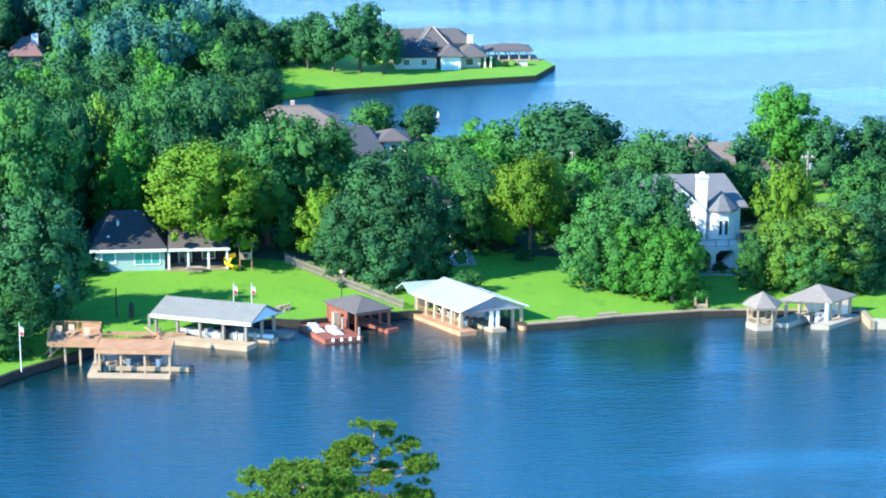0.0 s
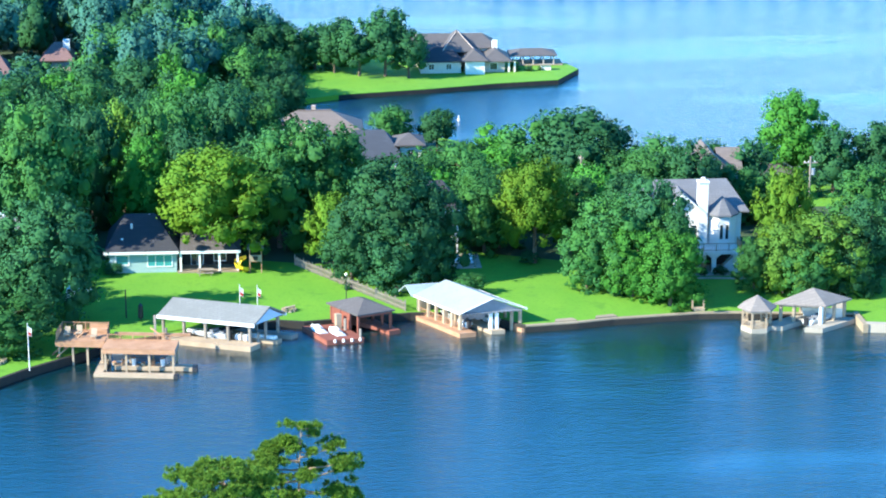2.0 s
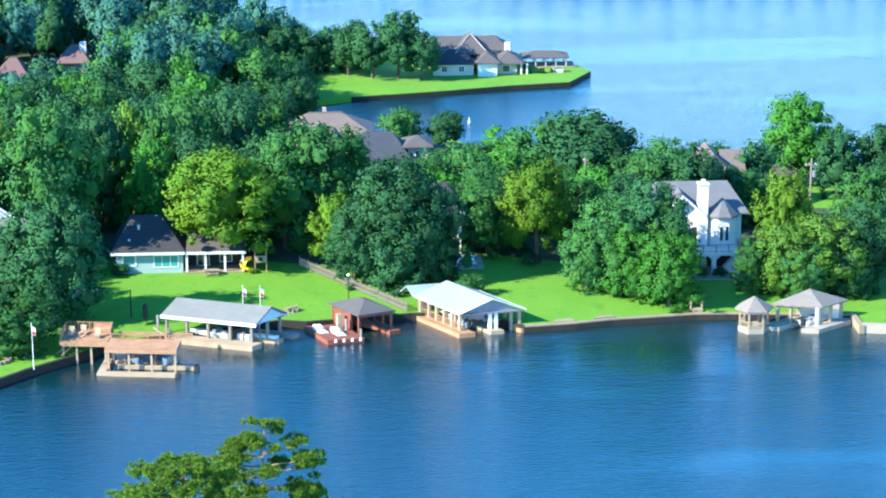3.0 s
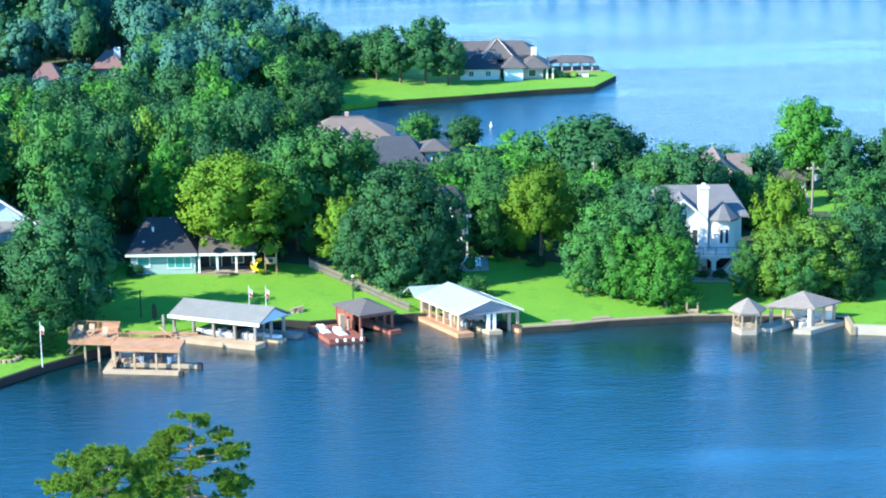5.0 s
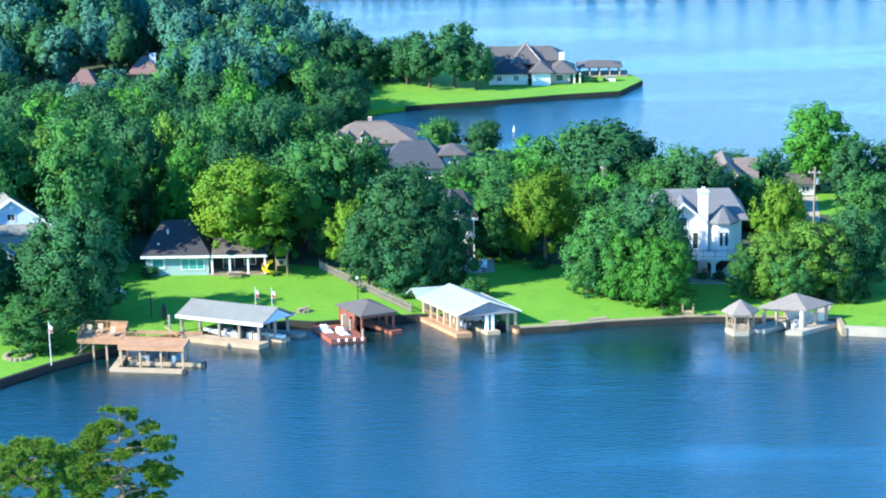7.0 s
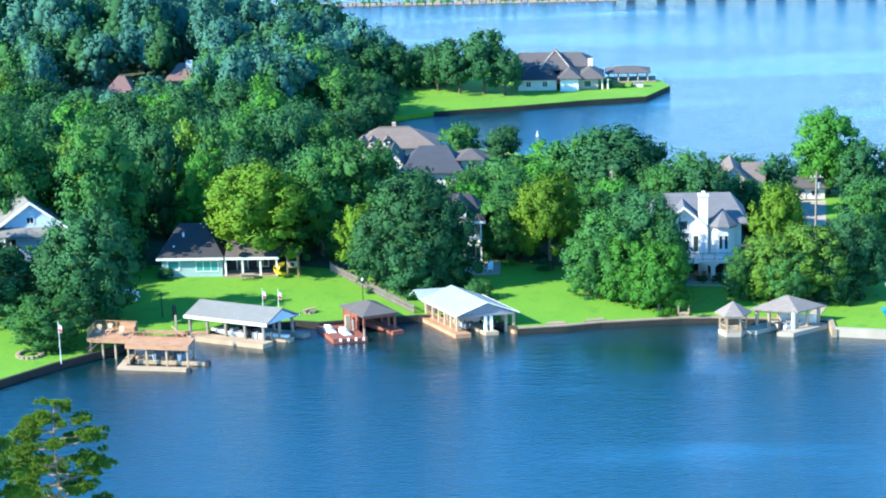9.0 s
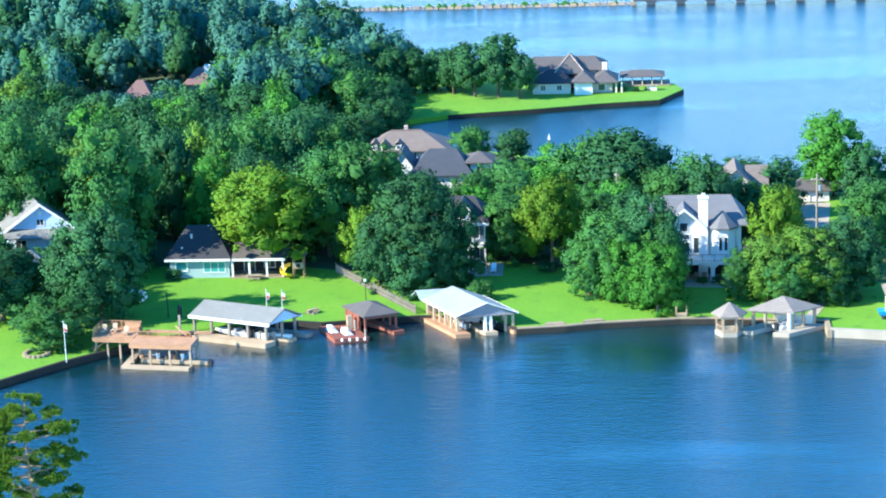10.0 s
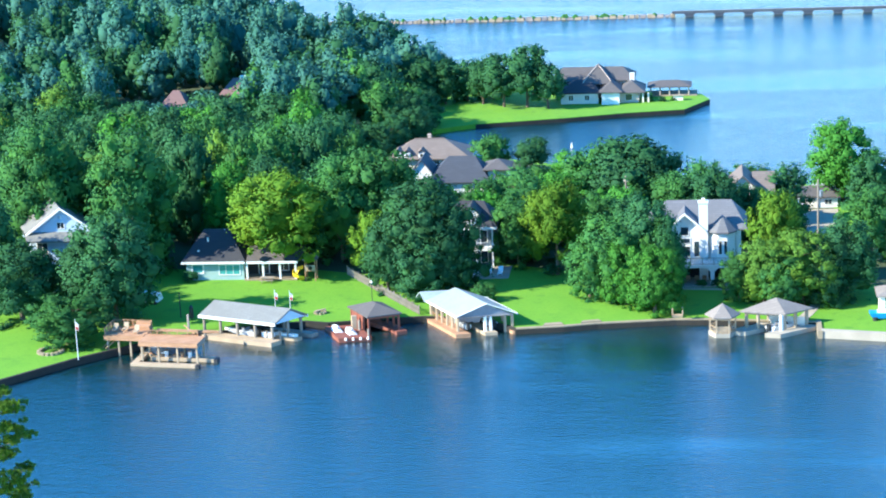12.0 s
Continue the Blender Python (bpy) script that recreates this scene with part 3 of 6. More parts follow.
SHORE_TREES = [
    (-43.4, 6, 14.8, 6.0, "d"), (-56.5, 7, 10.6, 6.0, "d"), (-47.2, -4.0, 6.9, 4.9, "m"), (-50.5, 12.5, 9.0, 4.6, "d"), (-10.6, 23.5, 10.4, 3.0, "y"), (-3.7, 20.5, 15.4, 6.9, "d"),
    (-25.3, 28, 15.0, 7.3, "y"), (14.2, 26, 13.4, 4.6, "y"), (8.4, 31, 10.2, 3.6, "m"), (22.4, 15, 11.6, 5.0, "m"), (27.2, 15.4, 13.4, 4.7, "d"), (28.6, 13.6, 10.6, 3.4, "m"), (-8.6, 19.5, 10.2, 3.8, "d"), (0.4, 19.0, 12.4, 4.2, "d"), (-3.4, 16.6, 8.2, 4.2, "d"), (24.2, 11.4, 8.8, 3.4, "b"), (19.2, 15.0, 8.6, 3.4, "m"), (29.4, 12.8, 7.4, 2.6, "b"), (28.0, 7.4, 9.4, 3.8, "b"),
    (44.0, 19, 13.4, 3.4, "y"), (42.2, 11.5, 9.2, 3.8, "o"), (47.2, 11, 10.2, 4.8, "o"), (24.6, 22.5, 12.4, 3.4, "d"), (53.1, 14, 10.9, 4.3, "d"), (57.4, 32, 10.8, 4.7, "m"),
    (44.4, 9.4, 7.6, 3.2, "m"), (50.4, 10.6, 8.8, 3.4, "d"), (38.9, 12.4, 7.2, 2.5, "m"), (-47.2, 7.0, 11.2, 4.4, "d"),
]
HOUSE_TREES = [
    (55.4, 64, 13.0, 5.4, "b"),
    (-46.4, 28, 20.6, 6.8, "m"), (-59.1, 29, 21.6, 7.3, "m"), (-62.5, 13, 16.0, 4.6, "d"), (-34.0, 39, 14.0, 4.2, "b"), (-17.2, 35, 15.6, 5.6, "m"),
    (-11.6, 36, 16.4, 6.2, "m"), (1.7, 48, 8.9, 3.7, "m"), (8.2, 40, 9.4, 4.5, "m"), (-10.2, 38, 13.8, 4.6, "m"), (-4.6, 41, 9.8, 3.6, "d"),
    (10.6, 33, 9.2, 3.6, "d"), (35.2, 39, 11.8, 4.8, "d"), (38.6, 43, 8.8, 2.8, "d"), (41.0, 44, 8.4, 3.0, "d"), (43.6, 43, 7.8, 3.0, "m"), (31.0, 41, 10.8, 4.0, "m"), (19.7, 34, 9.9, 3.4, "m"), (-20.0, 40, 13.5, 5.0, "d"), (-28.5, 41, 14.4, 5.2, "d"),
]
BACK_TREES = [
    (23.9, 57, 12.9, 7.0, "d"), (21.6, 55, 11.2, 4.6, "d"), (26.4, 55.5, 11.4, 4.6, "d"), (17.0, 58, 11.0, 4.9, "m"), (34.7, 53, 9.8, 4.8, "m"), (59.2, 57, 9.8, 4.0, "d"), (65.5, 58, 10.2, 4.4, "d"),
    (46.5, 52, 9.5, 3.4, "d"), (6.9, 66, 6.3, 5.2, "m"), (14.1, 63, 7.2, 4.4, "b"),
    (-20.6, 98, 7.4, 4.0, "d"), (-25.6, 95, 7.4, 4.8, "d"), (29.7, 57, 8.2, 4.8, "d"), (46.4, 42, 7.2, 3.0, "m"), (40.6, 60, 7.6, 4.0, "m"),
]
for row in SHORE_TREES + HOUSE_TREES:
    plant(*row, fine=True)
for row in BACK_TREES:
    plant(*row)


def inside(x, y, poly):
    hit = False
    for i in range(len(poly)):
        (x0, y0), (x1, y1) = poly[i], poly[i - 1]
        if (y0 > y) != (y1 > y) and x < (x1 - x0) * (y - y0) / (y1 - y0) + x0:
            hit = not hit
    return hit


# woodland behind the houses, tree by tree where it stands near
taken = [(r[0], r[1], r[3]) for r in SHORE_TREES + HOUSE_TREES + BACK_TREES]
NEAR_WOODS = [(-90, 30), (-50, 33), (-37, 42), (-22, 44), (-16, 52), (-17, 62), (-22, 76), (-24, 92), (-20, 112), (-95, 112)]
LOW_WOODS = [(-10, 46), (24, 34), (32, 40), (32, 66), (12, 72), (-6, 60)]
RIGHT_WOODS = [(60, 22), (120, 18), (120, 74), (62, 74), (61, 44)]
for poly, count, lift, mix in ((NEAR_WOODS, 80, 0.8, "dmmdmdodb"), (LOW_WOODS, 20, -6.2, "mdmb"), (RIGHT_WOODS, 18, -5.6, "mdbm")):
    xs, ys = [p[0] for p in poly], [p[1] for p in poly]
    made, tries = 0, 0
    while made < count and tries < 4000:
        tries += 1
        x, y = rt.uniform(min(xs), max(xs)), rt.uniform(min(ys), max(ys))
        r = rt.uniform(3.8, 5.4) if lift > 0 else rt.uniform(2.8, 4.0)
        if not inside(x, y, poly) or any((x - a) ** 2 + (y - b) ** 2 < (0.46 * (r + c)) ** 2 for a, b, c in taken):
            continue
        taken.append((x, y, r))
        tall = max(6.0, 16.2 - 0.062 * (y - 28)) * rt.uniform(0.86, 1.06) + lift
        plant(x, y, min(tall, 9.8) if -72 < x < -42 and y > 88 else tall, r, rt.choice(mix))
        made += 1


WOOD_RNG = np.random.default_rng(77)
WOOD_CROWNS = [crown_cards(WOOD_RNG, 19, 22, 5.0, 12.0, 3.5, 1.75) for _ in range(5)]
PINE_CROWNS = [crown_cards(WOOD_RNG, 15, 24, 3.6, 12.0, 4.5 + k, 1.35) for k in range(4)]
FOREST_HOUSES = ((-63.3, 131.0), (-54.1, 142.0))


def woods(name, poly, count, top, colour, label, seed, pines=0.0, size=0.36):
    """A far stand of trees as one mass of leaf clumps."""
    rr = random.Random(seed)
    xs, ys = [p[0] for p in poly], [p[1] for p in poly]
    C, N, S, EV, EF, ES = [], [], [], [], [], []
    made, off = 0, 0
    while made < count:
        x, y = rr.uniform(min(xs), max(xs)), rr.uniform(min(ys), max(ys))
        if not inside(x, y, poly) or any(abs(x - hx) < 4.6 and -4.5 < y - hy < 5.5 for hx, hy in FOREST_HOUSES):
            continue
        h = top(x, y) * rr.uniform(0.8, 1.12)
        if any(abs(x - hx) < 7.5 and -34 < y - hy < 0 for hx, hy in FOREST_HOUSES):
            h = min(h, 4.0 + 0.17 * min(hy - y for hx, hy in FOREST_HOUSES if hy > y))  # lower growth below the two forest houses
        pine = rr.random() < pines
        c, n, s, e = rr.choice(PINE_CROWNS if pine else WOOD_CROWNS)
        if pine:
            h *= 1.12
        r = rr.uniform(3.2, 4.9) / 5.0
        a = rr.uniform(0, 6.28)
        turn = np.array([[math.cos(a), math.sin(a), 0], [-math.sin(a), math.cos(a), 0], [0, 0, 1]])
        k, o = np.array([r, r, h / 12.0]), np.array([x, y, G - 0.3])
        C.append((c @ turn) * k + o)
        N.append(n @ turn)
        S.append(s @ turn)
        EV.append((e[0] @ turn) * k + o)
        EF.append(e[1] + off)
        ES.append(e[2] @ turn)
        off += len(e[0])
        made += 1
    me = card_mesh(name, np.concatenate(C), np.concatenate(N), np.concatenate(S), size, LEAF[colour], (np.concatenate(EV), np.concatenate(EF), np.concatenate(ES)))
    return tagged(new(name, me), label, "woods", kind="stuff")


def far_top(x, y):
    return max(7.6, 13.2 - 0.06 * (y - 100)) + 9.0 * min(1.0, max(0.0, (-20 - x) / 42)) * min(1.0, max(0.0, (y - 125) / 60))


FAR = [(-24, 104), (-21, 116), (-24, 130), (-27, 142), (-20, 152), (-15, 163), (-27, 180), (-42, 190), (-62, 203), (-92, 222), (-150, 246), (-200, 246), (-200, 100)]
woods("far_woods", FAR, 430, far_top, "p", "distant dense mixed woods, their green tinted blue for haze", 21, 0.5)
woods("far_woods", FAR, 240, far_top, "d", "distant green broadleaf woods along the lake", 22)
woods("far_woods", [(-110, 108), (-24, 108), (-24, 140), (-110, 140)], 16, far_top, "m", "distant bright green treetops among the woods", 23)
woods("side_woods", [(-200, 0), (-70, 0), (-64, 20), (-92, 40), (-95, 110), (-200, 110)], 150, lambda x, y: 15.0, "d", "dark woods beside the lake houses", 24)
# lawn trees by the inlet, and the grove on the point by the great house
for row in ((-0.2, 86, 7.3, 3.3, "m"), (6.4, 86, 6.7, 3.3, "d"), (-3.0, 141, 10.0, 4.2, "d"), (1.4, 140.5, 12.0, 4.8, "d"), (5.4, 139, 9.0, 3.6, "d"), (-7.2, 144, 8.4, 3.4, "d")):
    plant(*row, stem=True)
for row in ((-10.5, 147, 8.6, 3.4, "d"), (-14.5, 145, 8.8, 3.6, "d"), (-18.5, 145, 9.0, 3.6, "d"), (-6.0, 151, 9.0, 3.6, "d"), (24.0, 143.6, 2.5, 1.1, "m"), (-19.5, 110, 8.4, 3.6, "d"), (-21, 117, 9.4, 4.0, "d"), (-22, 125, 9.2, 3.9, "m"), (-18.5, 104, 7.6, 3.4, "d"), (-17.0, 112, 9.0, 4.2, "d"), (-17.5, 119, 9.2, 4.2, "m"), (-15.5, 108, 7.8, 3.4, "d"), (-15.5, 124.5, 7.4, 3.0, "d"), (-24.5, 134, 9.0, 4.0, "d"), (-26, 142, 9.0, 3.9, "d"), (-22, 156, 8.4, 3.6, "d"), (-17, 160, 7.6, 3.4, "d")):
    plant(*row)
GARDEN_PATH = Shape().prism([(28.5, 18.2), (38.0, 17.3), (45.0, 15.8), (45.0, 16.5), (38.0, 18.0), (28.5, 18.9)], G - 0.05, G + 0.05)
solo("garden_path", GARDEN_PATH, PALE_CONCRETE, "pale concrete garden path across the lawn", "path", "structure")
# shrubs
for row in ((22.4, 12.0, 2.6, 1.2, "d"), (5.0, 13.5, 3.2, 1.9, "m"), (-37.4, 25.0, 2.2, 1.3, "d"), (36.2, 19.4, 1.8, 1.0, "d"), (34.0, 19.6, 1.6, 0.9, "m"), (40.5, 18.5, 3.2, 1.6, "d"), (26.5, 143.3, 1.7, 0.8, "d"), (28.6, 143.9, 1.5, 0.7, "m"), (13.5, 26, 2.4, 1.2, "d")):
    plant(*row, label="low rounded green garden shrub")["category"] = "shrub"


# ---- boathouses and docks ----
def posts(parent, fr, spots, z0, z1, material, w=0.11, name="post"):
    for a, b in spots:
        part(name, Shape(fr).box(a - w, b - w, z0, a + w, b + w, z1), material, parent)


def rail(parent, fr, a0, b0, a1, b1, z0, h, material, step=1.4):
    """A railing: posts, two rails and pickets."""
    n = max(1, round(math.hypot(a1 - a0, b1 - b0) / step))
    s = Shape(fr)
    for k, z in enumerate((z0 + h * 0.12, z0 + h)):
        s.tube((a0, b0, z), (a1, b1, z), 0.05, None, 4)
    m = n * 6
    for i in range(m + 1):
        t = i / m
        a, b = a0 + (a1 - a0) * t, b0 + (b1 - b0) * t
        s.box(a - 0.02, b - 0.02, z0 + h * 0.12, a + 0.02, b + 0.02, z0 + h)
    r = part("railing", s, material, parent)
    for i in range(n + 1):
        t = i / n
        a, b = a0 + (a1 - a0) * t, b0 + (b1 - b0) * t
        part("post", Shape(fr).box(a - 0.06, b - 0.06, z0, a + 0.06, b + 0.06, z0 + h + 0.06), material, r)
    return r


def planks(parent, fr, a0, b0, a1, b1, z, material, step=0.45, name="plank", along="a"):
    """Deck boards, each its own board with a joint beside it."""
    n = max(1, round(((b1 - b0) if along == "a" else (a1 - a0)) / step))
    for i in range(n):
        if along == "a":
            w = (b1 - b0) / n
            s = Shape(fr).box(a0, b0 + w * i + 0.02, z, a1, b0 + w * (i + 1) - 0.02, z + 0.06)
        else:
            w = (a1 - a0) / n
            s = Shape(fr).box(a0 + w * i + 0.02, b0, z, a0 + w * (i + 1) - 0.02, b1, z + 0.06)
        part(name, s, material, parent)


# two-level timber pier
fr = slanted((-36.3, -9.6), (0.99, -0.135), (0.10, 0.99))
pier = thing("timber_pier", (-33, -8, 0), "two-level cedar timber pier with a roof deck over a boat slip", "pier")
part("upper_deck", Shape(fr).box(-0.1, -0.1, 2.45, 7.7, 3.1, 2.75), CEDAR, pier)
planks(pier, fr, -0.15, -0.15, 7.75, 3.15, 2.76, CEDAR, 0.4)
part("fascia", Shape(fr).box(-0.14, -0.16, 2.25, 7.74, -0.1, 2.74), CEDAR, pier)
part("fascia", Shape(fr).box(7.7, -0.1, 2.2, 7.76, 3.1, 2.74), GREY_TIMBER, pier)
part("side_deck", Shape(fr).box(-5.6, 2.2, 2.4, -0.3, 6.0, 2.75), CEDAR, pier)
planks(pier, fr, -5.65, 2.15, -0.25, 6.05, 2.76, CEDAR, 0.4)
part("fascia", Shape(fr).box(-5.64, 2.1, 2.15, -0.26, 2.19, 2.74), CEDAR, pier)
posts(pier, fr, [(0.15, 0.2), (2.4, 0.2), (4.9, 0.2), (7.5, 0.2), (0.15, 2.9), (2.4, 2.9), (4.9, 2.9), (7.5, 2.9), (-5.3, 2.5), (-3.8, 2.5), (-2.2, 2.5), (-0.6, 2.5), (-5.3, 5.7), (-0.6, 5.7)], -0.8, 2.45, PALE_TIMBER)
part("front_dock", Shape(fr).box(-0.9, -1.5, 0.02, 7.7, -0.7, 0.36), PALE_TIMBER, pier, "sun-bleached timber dock beam")
part("dock_end", Shape(fr).box(7.72, -1.55, -0.1, 8.2, -0.65, 0.34), BLACK, pier, "black rubber float end")
part("rear_dock", Shape(fr).box(1.0, 0.9, 0.05, 9.4, 1.9, 0.5), PALE_TIMBER, pier)
part("dock_end", Shape(fr).box(9.42, 0.86, -0.1, 9.9, 1.94, 0.46), BLACK, pier, "black rubber float end")
part("walkway", Shape(fr).box(-0.9, -0.68, 0.02, 0.0, 4.6, 0.36), PALE_TIMBER, pier)
rail(pier, fr, -5.5, 5.9, -0.4, 5.9, 2.8, 0.95, CEDAR)
rail(pier, fr, 0.0, 3.0, 6.8, 3.0, 2.8, 0.6, CEDAR)
rail(pier, fr, -5.5, 2.3, -5.5, 5.9, 2.8, 0.95, CEDAR)
part("bench", Shape(fr).box(-2.4, 4.9, 2.82, -0.4, 5.7, 3.3).box(-2.4, 5.6, 3.3, -0.4, 5.75, 3.7), CEDAR, pier)
part("stair", Shape(fr).tube((-6.2, 3.0, 0.9), (-3.4, 4.4, 3.3), 0.09).tube((-5.6, 2.2, 0.9), (-2.8, 3.6, 3.3), 0.09), CEDAR, pier)
part("brace", Shape(fr).tube((4.4, 4.9, 3.6), (6.3, 3.4, 2.85), 0.08), CEDAR, pier)
part("tall_post", Shape(fr).box(4.7, 5.2, 2.6, 4.95, 5.45, 4.9), GREY_TIMBER, pier)
part("walk_beam", Shape(fr).box(0.2, 6.0, 2.3, 8.6, 6.3, 2.6), CEDAR, pier)
for i in range(7):
    a = 0.9 + 1.05 * i
    tub = thing("dock_bin", fr(a, 1.35, 0.5), "small tan storage bin on the pier's lower dock", "bin", "bins on the dock")
    part("tub", Shape(fr).cyl(a, 1.35, 0.5, 0.5 + 0.3 + 0.25 * (i % 3), 0.22, 0.27, 8), (PALE_TIMBER, CEDAR, WHITE)[i % 3], tub)
    part("lid", Shape(fr).cyl(a, 1.35, 0.8 + 0.25 * (i % 3), 0.88 + 0.25 * (i % 3), 0.29, 0.22, 8), CEDAR, tub)
for a, b in ((-4.6, 3.6), (-3.4, 4.2), (-1.6, 3.2)):
    ch = thing("deck_chair", fr(a, b, 2.82), "sun-bleached slatted deck chair on the pier's upper deck", "chair", "deck chairs")
    part("seat", Shape(fr).box(a - 0.32, b - 0.35, 3.12, a + 0.32, b + 0.3, 3.18), PALE_TIMBER, ch)
    part("backrest", Shape(fr).add([(a - 0.32, b + 0.3, 3.12), (a + 0.32, b + 0.3, 3.12), (a + 0.32, b + 0.6, 3.8), (a - 0.32, b + 0.6, 3.8), (a - 0.32, b + 0.36, 3.12), (a + 0.32, b + 0.36, 3.12), (a + 0.32, b + 0.66, 3.8), (a - 0.32, b + 0.66, 3.8)],
         [(0, 1, 2, 3), (7, 6, 5, 4), (0, 3, 7, 4), (1, 5, 6, 2), (3, 2, 6, 7), (0, 4, 5, 1)]), PALE_TIMBER, ch)
    for dx in (-0.28, 0.28):
        for dy in (-0.3, 0.25):
            part("leg", Shape(fr).box(a + dx - 0.03, b + dy - 0.03, 2.82, a + dx + 0.03, b + dy + 0.03, 3.12), PALE_TIMBER, ch)
# Added hull shape; stands for dark clutter under the roof deck.
lift = thing("boat_lift", fr(3.2, 2.8, 0.2), "made-up dark hull for the clutter under the pier's roof deck", "boat")
part("hull", Shape(fr).add([(0.6, 3.0, 0.3), (5.8, 3.0, 0.3), (5.8, 4.0, 0.3), (0.6, 4.0, 0.3), (0.4, 2.5, 1.2), (6.6, 3.2, 1.2), (6.6, 3.8, 1.2), (0.4, 4.4, 1.2)], [(0, 3, 2, 1), (4, 5, 6, 7), (0, 1, 5, 4), (1, 2, 6, 5), (2, 3, 7, 6), (3, 0, 4, 7)]), DARK_SIDING, lift)
part("deck", Shape(fr).box(0.8, 2.9, 1.2, 5.0, 4.0, 1.35), WHITE, lift)

# long boathouse with a grey gable roof
o, e, g = (-20.2, -2.7), (-31.0, 1.5), (-16.9, 1.2)
fr = slanted(o, (e[0] - o[0], e[1] - o[1]), (g[0] - o[0], g[1] - o[1]))
bh = thing("boathouse", (-24, 1, 0), "open timber boathouse under a light grey gabled shingle roof", "boathouse", "boathouses")
part("roof", Shape(fr).gable(-0.1, -0.1, 11.6, 5.3, 2.75, 4.15), GREY_ROOF, bh)
part("fascia", Shape(fr).box(-0.1, -0.22, 2.55, 11.6, -0.11, 2.92), WHITE, bh, "white painted eave fascia")
part("fascia", Shape(fr).box(-0.1, 5.31, 2.55, 11.6, 5.4, 2.92), WHITE, bh, "white painted eave fascia")
# The pale blue imitates the bluish shade on the right-hand gable.
part("gable_wall", Shape(fr).tri((0.15, 0.1, 2.7), (0.15, 5.1, 2.7), (0.15, 2.6, 4.1), (1, 0, 0), 0.1), BLUE_PAINT, bh, "gable end in pale blue imitating shade")
part("gable_wall", Shape(fr).tri((11.3, 0.1, 2.7), (11.3, 5.1, 2.7), (11.3, 2.6, 4.1), (1, 0, 0), 0.1), BLUE_PAINT, bh, "gable end in pale blue imitating shade")
posts(bh, fr, [(0.7, 0.2), (3.3, 0.2), (6.0, 0.2), (8.6, 0.2), (11.1, 0.2), (0.7, 5.0), (3.3, 5.0), (6.0, 5.0), (8.6, 5.0), (11.1, 5.0), (0.5, 2.6)], -0.8, 2.75, GREY_TIMBER, 0.12)
part("front_dock", Shape(fr).box(-0.3, -1.2, 0.0, 11.4, 0.5, 0.55), PALE_TIMBER, bh)
planks(bh, fr, -0.35, -1.25, 11.45, 0.55, 0.56, PALE_TIMBER, 0.45)
part("inner_dock", Shape(fr).box(-1.0, 2.3, 0.0, 11.0, 3.2, 0.5), PALE_TIMBER, bh)
part("side_dock", Shape(fr).box(-1.3, 4.5, 0.0, 11.0, 5.6, 0.5), GREY_TIMBER, bh)
part("beam", Shape(fr).box(0.2, 0.1, 2.5, 11.3, 0.3, 2.74).box(0.2, 4.9, 2.5, 11.3, 5.1, 2.74), GREY_TIMBER, bh)
for a in (0.7, 3.3, 6.0, 8.6):
    for b in (0.2, 5.0):
        part("knee_brace", Shape(fr).tube((a, b, 2.0), (a + 0.5, b, 2.55), 0.05), GREY_TIMBER, bh)
part("locker", Shape(fr).box(1.6, 0.9, 0.56, 3.0, 1.6, 1.2), WHITE, bh)
part("chest", Shape(fr).box(-0.6, 2.5, 0.5, 2.4, 3.0, 0.85), WHITE, bh)
for a, b, h in ((0.2, 0.9, 1.7), (2.2, 0.9, 1.5), (9.6, -1.4, 1.9)):
    part("piling", Shape(fr).cyl(a, b, -0.6, h, 0.12), GREY_TIMBER, bh)


def boat(name, fr, a, b, z, length, width, label, canopy=None):
    root = thing(name, fr(a, b, z), label, "boat")
    L, w = length, width / 2
    sec = [(0.0, 0.8, 1.0), (0.35, 1.0, 1.0), (0.75, 0.75, 1.05), (1.0, 0.06, 1.2)]
    s = Shape(fr)
    pts, fs = [], []
    for t, k, h in sec:
        pts += [(a + t * L, b - w * k, z + 0.75 * h), (a + t * L, b - w * k * 0.55, z + 0.1 + 0.35 * t * t), (a + t * L, b + w * k * 0.55, z + 0.1 + 0.35 * t * t), (a + t * L, b + w * k, z + 0.75 * h)]
    for i in range(3):
        for j in range(3):
            fs.append((4 * i + j, 4 * i + 4 + j, 4 * i + 5 + j, 4 * i + 1 + j))
        fs.append((4 * i + 3, 4 * i + 7, 4 * i + 4, 4 * i))
    fs += [(0, 1, 2, 3), (15, 14, 13, 12)]
    part("hull", s.add(pts, fs), GELCOAT, root)
    part("seat", Shape(fr).box(a + 0.3 * L, b - w * 0.6, z + 0.76, a + 0.38 * L, b + w * 0.6, z + 1.15).box(a + 0.05 * L, b - w * 0.6, z + 0.76, a + 0.16 * L, b + w * 0.6, z + 1.0), CANVAS, root)
    part("windscreen", Shape(fr).add([(a + 0.5 * L, b - w * 0.7, z + 0.76), (a + 0.5 * L, b + w * 0.7, z + 0.76), (a + 0.45 * L, b + w * 0.6, z + 1.2), (a + 0.45 * L, b - w * 0.6, z + 1.2)], [(0, 1, 2, 3)]), PANE, root)
    part("outboard", Shape(fr).box(a - 0.35, b - 0.18, z + 0.2, a, b + 0.18, z + 1.1), BLACK, root)
    return root


boat("motor_boat", fr, 4.2, 1.5, 0.3, 5.0, 1.7, "white motor boat moored under the grey boathouse roof")

